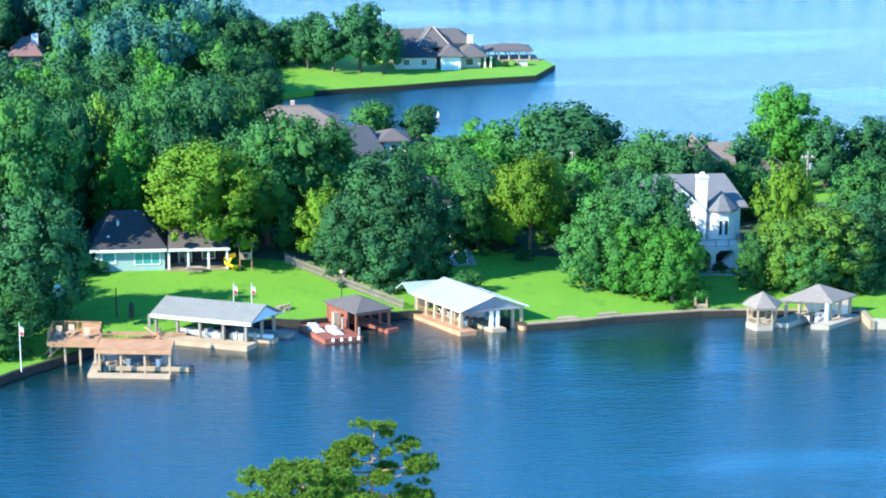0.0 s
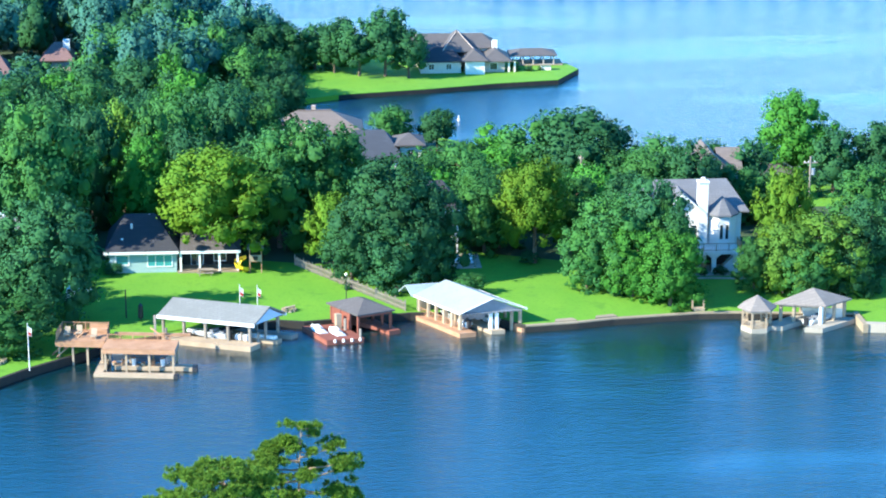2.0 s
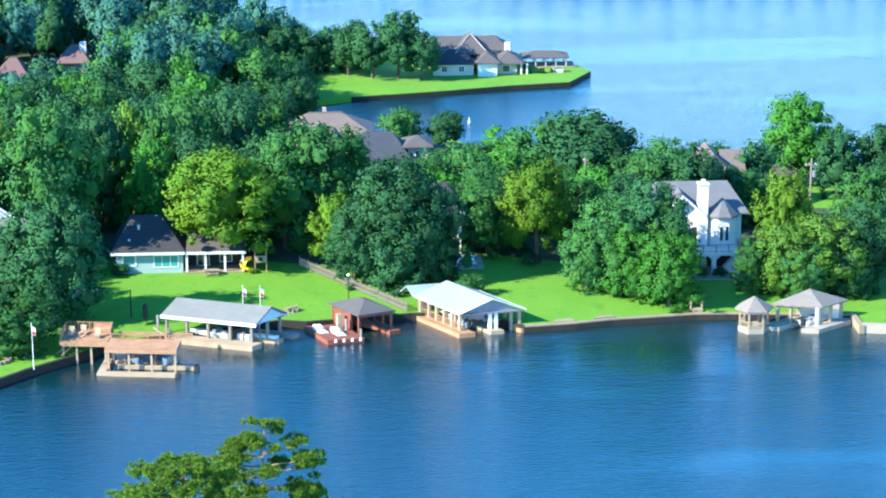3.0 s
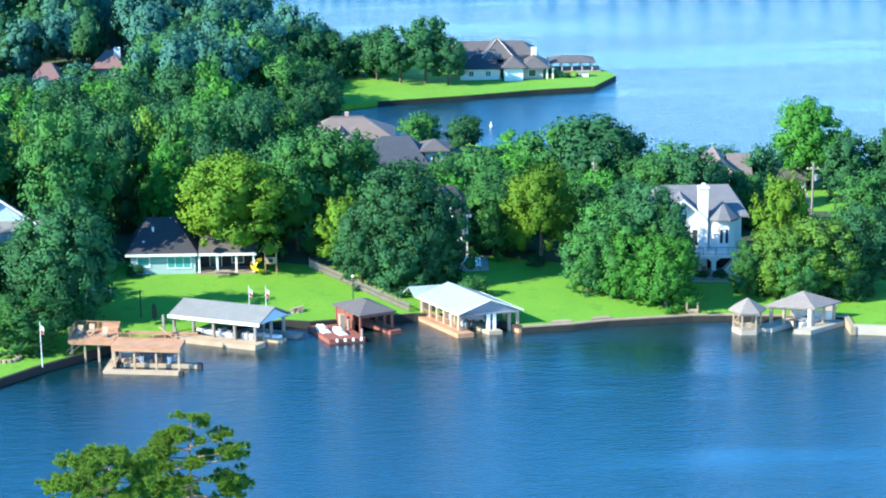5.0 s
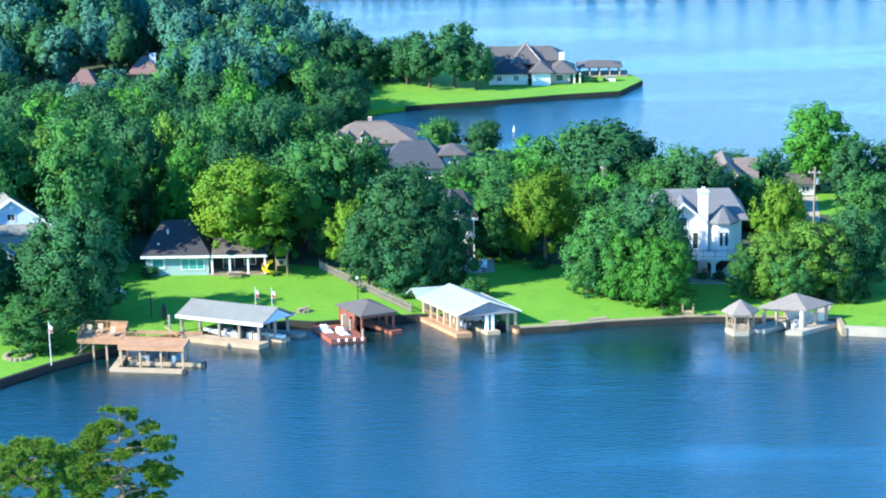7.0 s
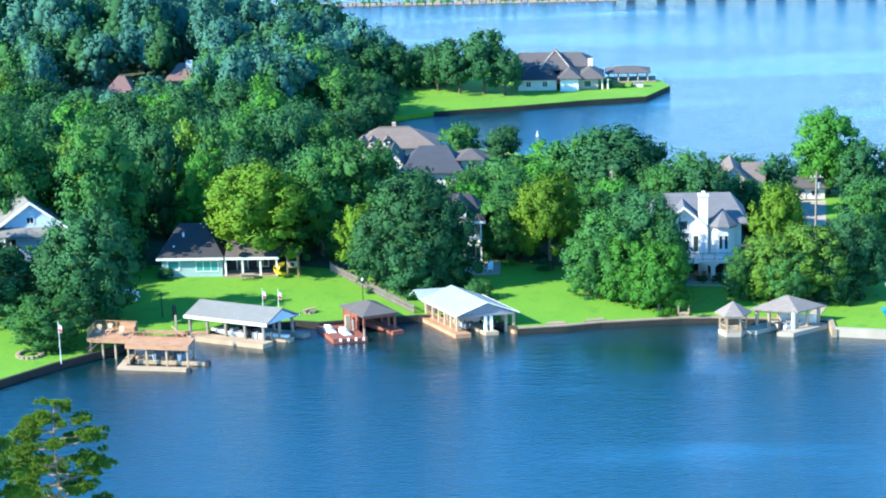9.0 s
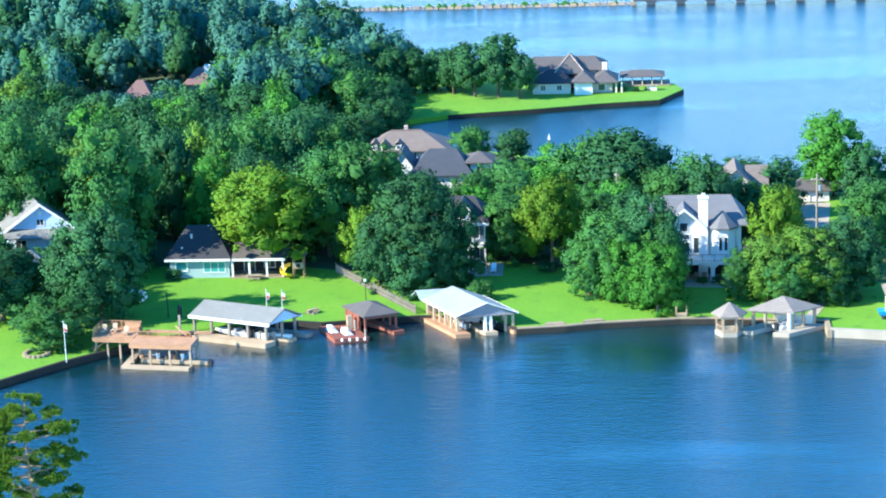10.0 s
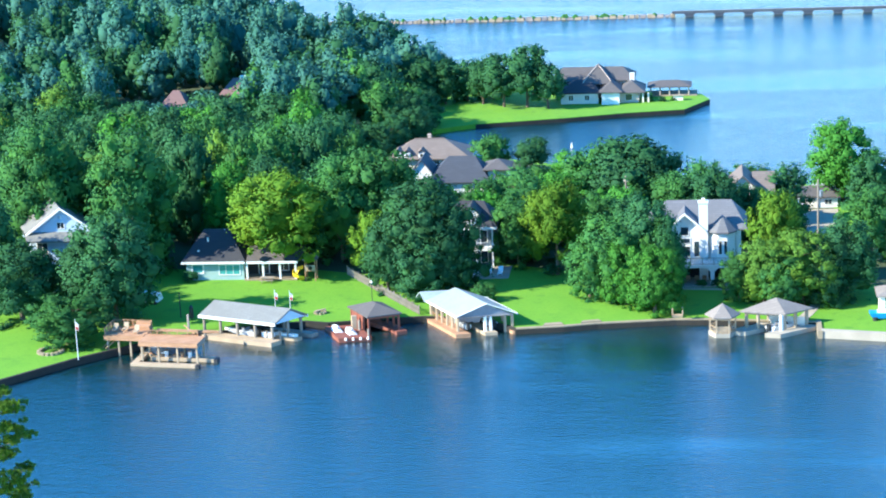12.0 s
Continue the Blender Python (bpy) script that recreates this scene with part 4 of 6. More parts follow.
# red boathouse with a hip roof
o, e, g = (-8.7, 0.1), (-12.1, 5.2), (-4.4, 1.9)
fr = slanted(o, (g[0] - o[0], g[1] - o[1]), (e[0] - o[0], e[1] - o[1]))
rb = thing("boathouse", (-8.2, 3, 0), "small red-stained boathouse with a grey hipped shingle roof", "boathouse", "boathouses")
part("roof", Shape(fr).hip(0, 0, 4.7, 6.1, 2.6, 3.8, 2.4, 3.5, "b"), UMBER_ROOF, rb)
posts(rb, fr, [(0.35, 0.4), (0.35, 2.0), (0.35, 3.8), (0.35, 5.6), (4.35, 0.4), (4.35, 2.0), (4.35, 3.8), (4.35, 5.6)], -0.8, 2.62, RED_TIMBER)
part("side_wall", Shape(fr).box(0.3, 2.0, 0.5, 0.4, 5.6, 2.6), RED_TIMBER, rb)
part("back_wall", Shape(fr).box(0.4, 5.55, 0.5, 4.3, 5.65, 1.5), RED_TIMBER, rb)
part("header", Shape(fr).box(0.3, 0.3, 2.3, 4.4, 0.45, 2.6).box(4.28, 0.45, 2.3, 4.42, 5.6, 2.6), RED_TIMBER, rb)
part("finger_dock", Shape(fr).box(3.6, -0.5, 0.0, 5.0, 5.8, 0.5), RED_TIMBER, rb)
part("ramp", Shape(fr).add([(1.0, 5.4, 0.5), (3.4, 5.4, 0.5), (3.4, 5.4, 1.3), (1.0, 5.4, 1.3), (3.2, 1.2, 0.2), (3.5, 1.2, 0.2), (3.5, 1.2, 0.55), (3.2, 1.2, 0.55)], [(0, 3, 2, 1), (4, 5, 6, 7), (0, 1, 5, 4), (3, 7, 6, 2), (1, 2, 6, 5), (0, 4, 7, 3)]), RED_TIMBER, rb)
fd = slanted((-12.2, -2.0), (4.1, 0.65), (-2.6, 5.3))
part("side_deck", Shape(fd).box(0, 0, 0.0, 4.2, 6.0, 0.5), RED_TIMBER, rb)
planks(rb, fd, -0.05, -0.05, 4.25, 6.0, 0.51, RED_TIMBER, 0.4)
part("piling", Shape(fd).cyl(3.9, 0.2, -0.6, 1.6, 0.12), GREY_TIMBER, rb)
part("piling", Shape(fd).cyl(3.7, 3.4, -0.6, 1.9, 0.16), GREY_TIMBER, rb)
for i in range(4):
    part("bumper", Shape(fd).cyl(0.9 + 0.95 * i, -0.06, 0.3, 0.62, 0.16, 0.12, 8), WHITE, rb, "white mooring bumper")
part("cabinet", Shape(fd).box(3.0, 4.0, 0.57, 3.6, 4.5, 2.3), PALE_TIMBER, rb)


def jet_ski(a, b):
    root = thing("jet_ski", fd(a, b, 0.57), "white covered jet ski parked on the red dock", "jet ski", "jet skis on the dock")
    s = Shape(fd)
    sec = [(0.0, 0.5, 0.35), (0.8, 0.6, 0.45), (1.5, 0.6, 0.72), (2.1, 0.5, 0.5), (3.0, 0.14, 0.3)]
    pts, fs = [], []
    for t, w, h in sec:
        pts += [(a + w, b + t, 0.6), (a + w * 0.7, b + t, 0.57 + h * 0.6), (a + w * 0.15, b + t, 0.57 + h), (a - w * 0.15, b + t, 0.57 + h), (a - w * 0.7, b + t, 0.57 + h * 0.6), (a - w, b + t, 0.6)]
    for i in range(4):
        fs += [(6 * i + j, 6 * i + (j + 1) % 6, 6 * i + 6 + (j + 1) % 6, 6 * i + 6 + j) for j in range(6)]
    fs += [(5, 4, 3, 2, 1, 0), (24, 25, 26, 27, 28, 29)]
    part("cover", s.add(pts, fs), GELCOAT, root)
    part("seat", Shape(fd).box(a - 0.16, b + 0.3, 0.95, a + 0.16, b + 1.2, 1.08), CANVAS, root)
    part("handlebar", Shape(fd).tube((a - 0.3, b + 1.5, 1.34), (a + 0.3, b + 1.5, 1.34), 0.035), BLACK, root)


jet_ski(0.9, 2.6)
jet_ski(2.3, 1.2)

# white-roofed double boathouse
o, e, g = (2.9, 0.5), (-2.6, 9.0), (10.2, 1.8)
fr = slanted(o, (g[0] - o[0], g[1] - o[1]), (e[0] - o[0], e[1] - o[1]))
wb = thing("boathouse", (4, 5, 0), "open cedar boathouse with a white metal gable roof", "boathouse", "boathouses")
part("roof", Shape(fr).gable(-0.2, -0.3, 7.6, 8.6, 2.55, 4.1, "b", 0.14), METAL_ROOF, wb)
part("cross_roof", Shape(fr).gable(-0.5, 8.4, 3.4, 11.0, 2.5, 3.5, "a", 0.14), METAL_ROOF, wb)
for i in range(19):
    b = -0.1 + i * 0.46
    for a0 in (-0.2, 7.6):
        part("seam", Shape(fr).tube((a0, b, 2.70), (3.7, b, 4.25), 0.022, None, 4), METAL_ROOF, wb)
# Grey wall colour carries the shade on this gable.
part("gable_wall", Shape(fr).tri((0.1, 0.0, 2.5), (7.3, 0.0, 2.5), (3.7, 0.0, 4.05), (0, 1, 0), 0.1), CANVAS, wb, "gable end coloured grey for its shade")
for i in range(16):
    part("scalloped_trim", Shape(fr).cyl(0.35 + 0.445 * i, -0.07, 2.36, 2.56, 0.12, 0.22, 8), CANVAS, wb)
part("bargeboard", Shape(fr).tube((-0.2, -0.34, 2.66), (3.7, -0.34, 4.2), 0.07, None, 4), WHITE, wb)
part("bargeboard", Shape(fr).tube((7.6, -0.34, 2.66), (3.7, -0.34, 4.2), 0.07, None, 4), WHITE, wb)
part("fascia", Shape(fr).box(-0.28, -0.3, 2.5, -0.21, 8.6, 2.72), WHITE, wb)
part("fascia", Shape(fr).box(7.61, -0.3, 2.5, 7.68, 8.6, 2.72), WHITE, wb)
posts(wb, fr, [(0.2, 0.3), (0.2, 1.8), (0.2, 3.3), (0.2, 4.8), (0.2, 6.3), (0.2, 8.0), (1.1, 2.6), (1.1, 4.4), (7.2, 0.3), (7.2, 3.0), (7.2, 6.0), (7.2, 8.4), (6.4, 0.6)], -0.8, 2.56, PALE_TIMBER, 0.13)
posts(wb, fr, [(3.6, 0.1), (4.3, 0.1)], -0.8, 2.5, WHITE, 0.15)
part("side_dock", Shape(fr).box(-0.7, -1.0, 0.0, 1.2, 10.0, 0.45), CEDAR, wb)
planks(wb, fr, -0.75, -1.05, 1.25, 10.0, 0.46, CEDAR, 0.38)
part("middle_dock", Shape(fr).box(3.2, -0.7, 0.0, 4.8, 8.5, 0.45), PALE_TIMBER, wb)
part("side_dock", Shape(fr).box(6.7, -0.8, 0.0, 7.8, 8.5, 0.45), CEDAR, wb)
part("cross_beam", Shape(fr).box(0.2, 0.2, 2.3, 7.2, 0.4, 2.52), PALE_TIMBER, wb)
part("back_wall", Shape(fr).box(0.2, 8.45, 0.4, 7.2, 8.55, 2.5), GREY_TIMBER, wb, "shaded timber back wall")
rail(wb, fr, 0.2, 0.6, 0.2, 8.0, 0.5, 0.8, CEDAR, 1.5)
for k, a in enumerate((1.0, 1.9, 2.8)):
    part("tarp", Shape(fr).add([(a - 0.5, 0.35, 2.35), (a + 0.5, 0.35, 2.38), (a + 0.45, 0.9, 1.75 - 0.15 * k), (a, 1.2, 1.5 - 0.1 * k), (a - 0.45, 0.9, 1.85 - 0.15 * k), (a - 0.5, 0.4, 2.33), (a + 0.5, 0.4, 2.36), (a, 1.25, 1.46 - 0.1 * k)], [(0, 1, 2, 3, 4), (5, 7, 6), (0, 5, 6, 1), (1, 6, 7, 2), (2, 7, 3), (3, 7, 4), (4, 7, 5, 0)]), CANVAS, wb, "grey hanging canvas boat cover")
boat("motor_boat", slanted(fr(2.2, 2.0, 0), (-0.54, 0.84), (0.98, 0.18)), 0, 0, 0.1, 5.2, 1.4, "white motor boat moored inside the white-roofed boathouse")
boat("motor_boat", slanted(fr(5.7, 2.2, 0), (-0.54, 0.84), (0.98, 0.18)), 0, 0, 0.1, 5.2, 1.4, "dark-shaded motor boat moored inside the white-roofed boathouse")

# hexagonal gazebo
gz = thing("gazebo", (36.6, 0.2, 0), "small hexagonal timber gazebo with a taupe shingle roof", "gazebo")
cx, cy = 36.7, 0.25
part("base", Shape().cyl(cx, cy, -0.6, 0.55, 1.75, 1.8, 6), PALE_CONCRETE, gz)
part("roof", Shape().cyl(cx, cy, 2.62, 2.78, 2.25, 2.25, 6).cyl(cx, cy, 2.78, 4.1, 2.25, 0.05, 6), BROWN_ROOF, gz)
for i in range(6):
    a = 2 * math.pi * i / 6
    x0, y0 = cx + 1.6 * math.cos(a), cy + 1.6 * math.sin(a)
    part("post", Shape().box(x0 - 0.1, y0 - 0.1, 0.5, x0 + 0.1, y0 + 0.1, 2.65), PALE_TIMBER, gz)
    a1 = 2 * math.pi * (i + 1) / 6
    x1, y1 = cx + 1.6 * math.cos(a1), cy + 1.6 * math.sin(a1)
    part("header", Shape().tube((x0, y0, 2.4), (x1, y1, 2.4), 0.13, None, 4), PALE_TIMBER, gz)
    if i != 1:
        rail(gz, plain, x0, y0, x1, y1, 0.55, 0.75, PALE_TIMBER, 2.0)

# square boathouse with a hip roof
o, e, g = (44.5, -0.1), (39.1, 1.3), (47.8, 2.3)
fr = slanted(o, (e[0] - o[0], e[1] - o[1]), (g[0] - o[0], g[1] - o[1]))
sb = thing("boathouse", (43.5, 1.5, 0), "boat shelter with a taupe hipped shingle roof on pale posts", "boathouse", "boathouses")
part("roof", Shape(fr).hip(-0.2, -0.2, 5.8, 4.3, 2.6, 4.35), BROWN_ROOF, sb)
posts(sb, fr, [(0.3, 0.3), (5.2, 0.3), (0.3, 3.8), (5.2, 3.8), (3.7, 0.3), (0.3, 2.0)], -0.8, 2.62, PALE_TIMBER, 0.13)
posts(sb, fr, [(0.4, -0.1)], 0.3, 2.6, WHITE, 0.15)
part("header", Shape(fr).box(0.2, 0.2, 2.35, 5.3, 0.4, 2.6), PALE_TIMBER, sb)
part("dock", Shape(fr).box(3.3, -2.2, -0.3, 5.9, 3.8, 0.55), PALE_CONCRETE, sb)
part("dock", Shape(fr).box(-1.2, -2.2, -0.3, 0.8, 4.2, 0.55), PALE_CONCRETE, sb)
part("back_wall", Shape(fr).box(0.4, 3.7, 0.5, 5.2, 3.85, 1.6), CREAM, sb)
boat("motor_boat", slanted(fr(2.1, 0.2, 0), (0.75, 0.5), (0.95, -0.25)), 0, 0, 0.1, 4.4, 1.7, "white motor boat with a dark engine in the boat shelter")
step = thing("landing_step", (30.9, 5.4, G), "pale timber landing step on the seawall", "step")
part("tread", Shape().box(30.3, 5.0, G, 31.6, 5.6, G + 0.35), PALE_TIMBER, step)
part("post", Shape().box(30.2, 5.6, G, 30.4, 5.8, G + 1.2), PALE_TIMBER, step)
part("post", Shape().box(31.5, 5.6, G, 31.7, 5.8, G + 1.2), PALE_TIMBER, step)


# ---- houses ----
def walls(parent, fr, a0, b0, a1, b1, z0, z1, material, label=""):
    return part("wall", Shape(fr).box(a0, b0, z0, a1, b1, z1), material, parent, label)


# low house behind the big lawn
lh = thing("bungalow", (-31, 30, G), "low teal-grey bungalow with a charcoal hipped roof and porch", "house", "houses")
walls(lh, plain, -38.0, 25.2, -29.8, 33, G, 3.5, TEAL_WALL)
# Porch back wall: shade painted as a near-black wall colour.
walls(lh, plain, -29.8, 27.6, -22.6, 33, G, 3.5, DARK)
part("roof", Shape().hip(-38.6, 24.6, -29.4, 35.5, 3.45, 7.0, -36.2, -32.6, "a"), DARK_ROOF, lh)
part("porch_roof", Shape().hip(-29.38, 24.7, -22.0, 35.0, 3.4, 5.6, -29.3, -25.5, "a"), UMBER_ROOF, lh)
part("fascia", Shape().box(-38.6, 24.5, 3.3, -29.5, 24.58, 3.62).box(-29.3, 24.6, 3.25, -22.0, 24.68, 3.58), WHITE, lh, "white eave fascia")
for x in (-29.3, -27.0, -24.6, -22.4):
    part("porch_post", Shape().box(x - 0.13, 24.8, G, x + 0.13, 25.06, 3.4), WHITE, lh)
part("porch_floor", Shape().box(-29.7, 24.6, G, -22.2, 27.6, G + 0.18), CONCRETE, lh)
window(lh, plain, -37.3, 1.7, -35.5, 3.2, 25.2, TEAL_PANE, WHITE, 0, 0.22)
window(lh, plain, -33.4, 1.5, -30.3, 3.1, 25.2, TEAL_PANE, WHITE, 2, 0.12)
window(lh, plain, -28.2, G + 0.1, -26.6, 3.0, 27.6, PANE, WHITE, 1)
window(lh, plain, -25.4, 1.4, -23.8, 3.0, 27.6, PANE, WHITE, 1)
for x, y, z in ((-35.3, 28.0, 6.2), (-33.2, 30, 6.9), (-36.4, 26.4, 4.8)):
    part("roof_vent", Shape().cyl(x, y, z - 0.6, z + 0.05, 0.14, 0.16, 8), WHITE, lh)
tb = thing("picnic_table", (-26.3, 24.0, G), "low weathered picnic table on the lawn by the porch", "table")
part("tabletop", Shape().box(-27.3, 23.5, G + 0.62, -25.3, 24.3, G + 0.7), GREY_TIMBER, tb)
part("bench", Shape().box(-27.3, 23.0, G + 0.38, -25.3, 23.25, G + 0.44), GREY_TIMBER, tb)
part("bench", Shape().box(-27.3, 24.55, G + 0.38, -25.3, 24.8, G + 0.44), GREY_TIMBER, tb)
for x in (-27.0, -25.6):
    part("leg", Shape().tube((x, 23.1, G), (x, 24.0, G + 0.62), 0.05).tube((x, 24.7, G), (x, 23.8, G + 0.62), 0.05), GREY_TIMBER, tb)

# play tower with a slide
pl = thing("play_tower", (-20.2, 24.6, G), "timber play tower with a green roof and a yellow spiral slide", "playset")
for x in (-20.9, -19.5):
    for y in (24.2, 25.6):
        part("post", Shape().box(x - 0.07, y - 0.07, G, x + 0.07, y + 0.07, G + 3.0), CEDAR, pl)
part("floor", Shape().box(-21, 24.1, G + 1.4, -19.4, 25.7, G + 1.5), CEDAR, pl)
part("panel", Shape().box(-20.95, 24.08, G + 1.5, -19.45, 24.14, G + 2.3), PALE_TIMBER, pl)
part("bubble_window", Shape().cyl(-20.2, 24.02, G + 1.7, G + 2.1, 0.28, 0.28, 10), BLACK, pl)
part("roof", Shape().hip(-21.2, 23.9, -19.2, 25.9, G + 3.0, G + 3.8), GREY_ROOF, pl)
s = Shape()
for i in range(12):
    a0, a1 = 0.9 + i * 0.5, 0.9 + (i + 1) * 0.5
    z0, z1 = G + 1.6 - i * 0.125, G + 1.6 - (i + 1) * 0.125
    c = lambda a, r, z: (-21.9 + r * math.cos(a), 24.4 + r * math.sin(a), z)
    s.add([c(a0, 0.15, z0), c(a0, 0.85, z0), c(a1, 0.85, z1), c(a1, 0.15, z1), c(a0, 0.15, z0 - 0.1), c(a0, 0.85, z0 - 0.1), c(a1, 0.85, z1 - 0.1), c(a1, 0.15, z1 - 0.1), c(a0, 0.9, z0 + 0.4), c(a1, 0.9, z1 + 0.4)],
          [(0, 1, 2, 3), (7, 6, 5, 4), (1, 8, 9, 2), (4, 5, 1, 0), (3, 2, 6, 7)])
part("slide", s, YELLOW, pl)

# white two-storey house with a deck, a turret and a tall chimney
wh = thing("lake_house", (34, 24, G), "white two-storey lake house with slate roof, deck, turret and chimney", "house", "houses")
walls(wh, plain, 27.2, 23.5, 39.4, 31.5, G, 7.6, WHITE)
walls(wh, plain, 29.3, 22.6, 34.4, 23.5, 3.7, 7.7, WHITE)
# Flat near-black panel painted as the shade below the deck.
part("undercroft", Shape().box(30.0, 23.3, G, 38.8, 23.48, 3.3), DARK, wh, "near-black panel painted as ground-floor shade")
part("gable_wall", Shape().tri((29.3, 22.6, 7.7), (34.4, 22.6, 7.7), (31.85, 22.6, 10.0), (0, 1, 0), 0.15), WHITE, wh)
part("gable_roof", Shape().gable(29.0, 22.0, 34.7, 27.5, 7.6, 10.1, "b"), SLATE_ROOF, wh)
part("bargeboard", Shape().gable(28.95, 21.85, 34.75, 21.98, 7.5, 10.0, "b", 0.34), WHITE, wh)
part("roof", Shape().hip(26.6, 23.0, 40.3, 32.0, 7.6, 10.8, 29.4, 38.2, "a"), SLATE_ROOF, wh)
ch = part("chimney", Shape().box(33.75, 22.1, G, 34.95, 23.2, 11.6), WHITE, wh)
part("chimney_cap", Shape().box(33.65, 22.0, 11.62, 35.05, 23.3, 11.8).box(34.15, 22.5, 11.8, 34.6, 22.9, 12.2), WHITE, ch)
tu = part("turret", Shape().cyl(36.9, 23.2, 3.6, 7.55, 1.75, 1.75, 8, math.pi / 8), WHITE, wh)
part("turret_roof", Shape().cyl(36.9, 23.2, 7.5, 7.7, 2.1, 2.1, 8, math.pi / 8).cyl(36.9, 23.2, 7.7, 9.7, 2.1, 0.05, 8, math.pi / 8), SLATE_ROOF, tu)
for x in (36.35, 37.05):
    window(wh, plain, x, 4.6, x + 0.5, 6.5, 21.6, PANE, WHITE, 0, 0.06)
for x0, x1, z0, z1 in ((29.7, 31.0, 5.9, 6.7), (31.2, 32.6, 5.9, 6.7), (29.9, 31.0, 7.0, 7.6), (31.2, 32.4, 7.0, 8.3), (29.7, 31.0, 4.0, 5.6), (31.2, 32.6, 4.0, 5.6)):
    window(wh, plain, x0, z0, x1, z1, 22.6, PANE, WHITE, 0, 0.09)
window(wh, plain, 33.0, 4.0, 34.0, 6.3, 22.6, PANE, WHITE, 0, 0.09)
part("deck", Shape().box(29.4, 19.7, 3.25, 38.9, 23.3, 3.65), WHITE, wh)
rail(wh, plain, 29.5, 19.8, 38.8, 19.8, 3.66, 0.95, PALE_TIMBER, 1.6)
rail(wh, plain, 38.8, 19.8, 38.8, 22.4, 3.66, 0.95, PALE_TIMBER, 1.6)
rail(wh, plain, 29.5, 19.8, 29.5, 22.4, 3.66, 0.95, PALE_TIMBER, 1.6)
for x in (30.0, 35.5, 38.4):
    part("deck_post", Shape().box(x - 0.28, 19.9, G, x + 0.28, 20.45, 2.7).add([(x - 0.28, 19.9, 2.7), (x + 0.28, 19.9, 2.7), (x + 0.28, 20.45, 2.7), (x - 0.28, 20.45, 2.7), (x - 0.9, 19.9, 3.24), (x + 0.9, 19.9, 3.24), (x + 0.9, 20.45, 3.24), (x - 0.9, 20.45, 3.24)],
         [(0, 3, 2, 1), (4, 5, 6, 7), (0, 1, 5, 4), (1, 2, 6, 5), (2, 3, 7, 6), (3, 0, 4, 7)]), WHITE, wh)
part("stair", Shape().add([(36.2, 20.6, G), (36.2, 21.6, G), (38.8, 20.6, 3.5), (38.8, 21.6, 3.5), (38.8, 20.6, G), (38.8, 21.6, G)], [(0, 1, 3, 2), (0, 2, 4), (1, 5, 3), (2, 3, 5, 4), (0, 4, 5, 1)]), WHITE, wh)
part("terrace", Shape().box(30.5, 18.8, G, 37.5, 23.2, G + 0.15), PALE_CONCRETE, wh)
for i, x in enumerate((32.2, 33.4, 34.4)):
    c = thing("patio_chair", (x, 20.6, G + 0.15), "brown patio chair on the terrace under the deck", "chair", "patio chairs")
    part("seat", Shape().box(x - 0.3, 20.3, G + 0.5, x + 0.3, 20.9, G + 0.58), CEDAR, c)
    part("backrest", Shape().box(x - 0.3, 20.85, G + 0.58, x + 0.3, 20.93, G + 1.1), CEDAR, c)
    for dx in (-0.26, 0.26):
        for dy in (20.34, 20.86):
            part("leg", Shape().box(x + dx - 0.03, dy - 0.03, G + 0.15, x + dx + 0.03, dy + 0.03, G + 0.5), CEDAR, c)

# pale blue gabled house among the dark trees
fr = slanted((-54.1, 20.0), (1, 0.05), (-0.42, 0.9))
gh = thing("gabled_house", (-54, 23, G), "pale blue gabled house with white trim among dark trees", "house", "houses")
walls(gh, fr, -4.4, 0, 4.4, 10, G, 9.3, BLUE_PAINT)
part("gable_wall", Shape(fr).tri((-4.4, 0, 9.3), (4.4, 0, 9.3), (0, 0, 12.7), (0, 1, 0), 0.2), BLUE_PAINT, gh)
part("roof", Shape(fr).gable(-5.0, -0.5, 5.0, 10.5, 9.1, 12.8, "b", 0.2), GREY_ROOF, gh)
part("bargeboard", Shape(fr).gable(-5.1, -0.65, 5.1, -0.52, 9.0, 12.7, "b", 0.36), WHITE, gh)
part("porch_roof", Shape(fr).add([(-5.2, -1.7, 8.4), (5.9, -1.7, 8.4), (5.9, -0.01, 9.3), (-5.2, -0.01, 9.3), (-5.2, -1.7, 8.6), (5.9, -1.7, 8.6), (5.9, -0.01, 9.5), (-5.2, -0.01, 9.5)], [(0, 3, 2, 1), (4, 5, 6, 7), (0, 1, 5, 4), (1, 2, 6, 5), (2, 3, 7, 6), (3, 0, 4, 7)]), GREY_ROOF, gh)
walls(gh, fr, 4.4, -0.2, 5.5, 5, G, 8.8, BLUE_PAINT)
window(gh, fr, -0.55, 9.9, 0.55, 10.9, 0, PANE, WHITE, 1)
window(gh, fr, 2.4, 6.3, 4.0, 8.0, 0, PANE, WHITE, 1)
window(gh, fr, -3.6, 6.3, -2.0, 8.0, 0, PANE, WHITE, 1)
part("louvre", Shape(fr).cyl(0, -0.05, 11.4, 11.8, 0.22, 0.22, 8), WHITE, gh)

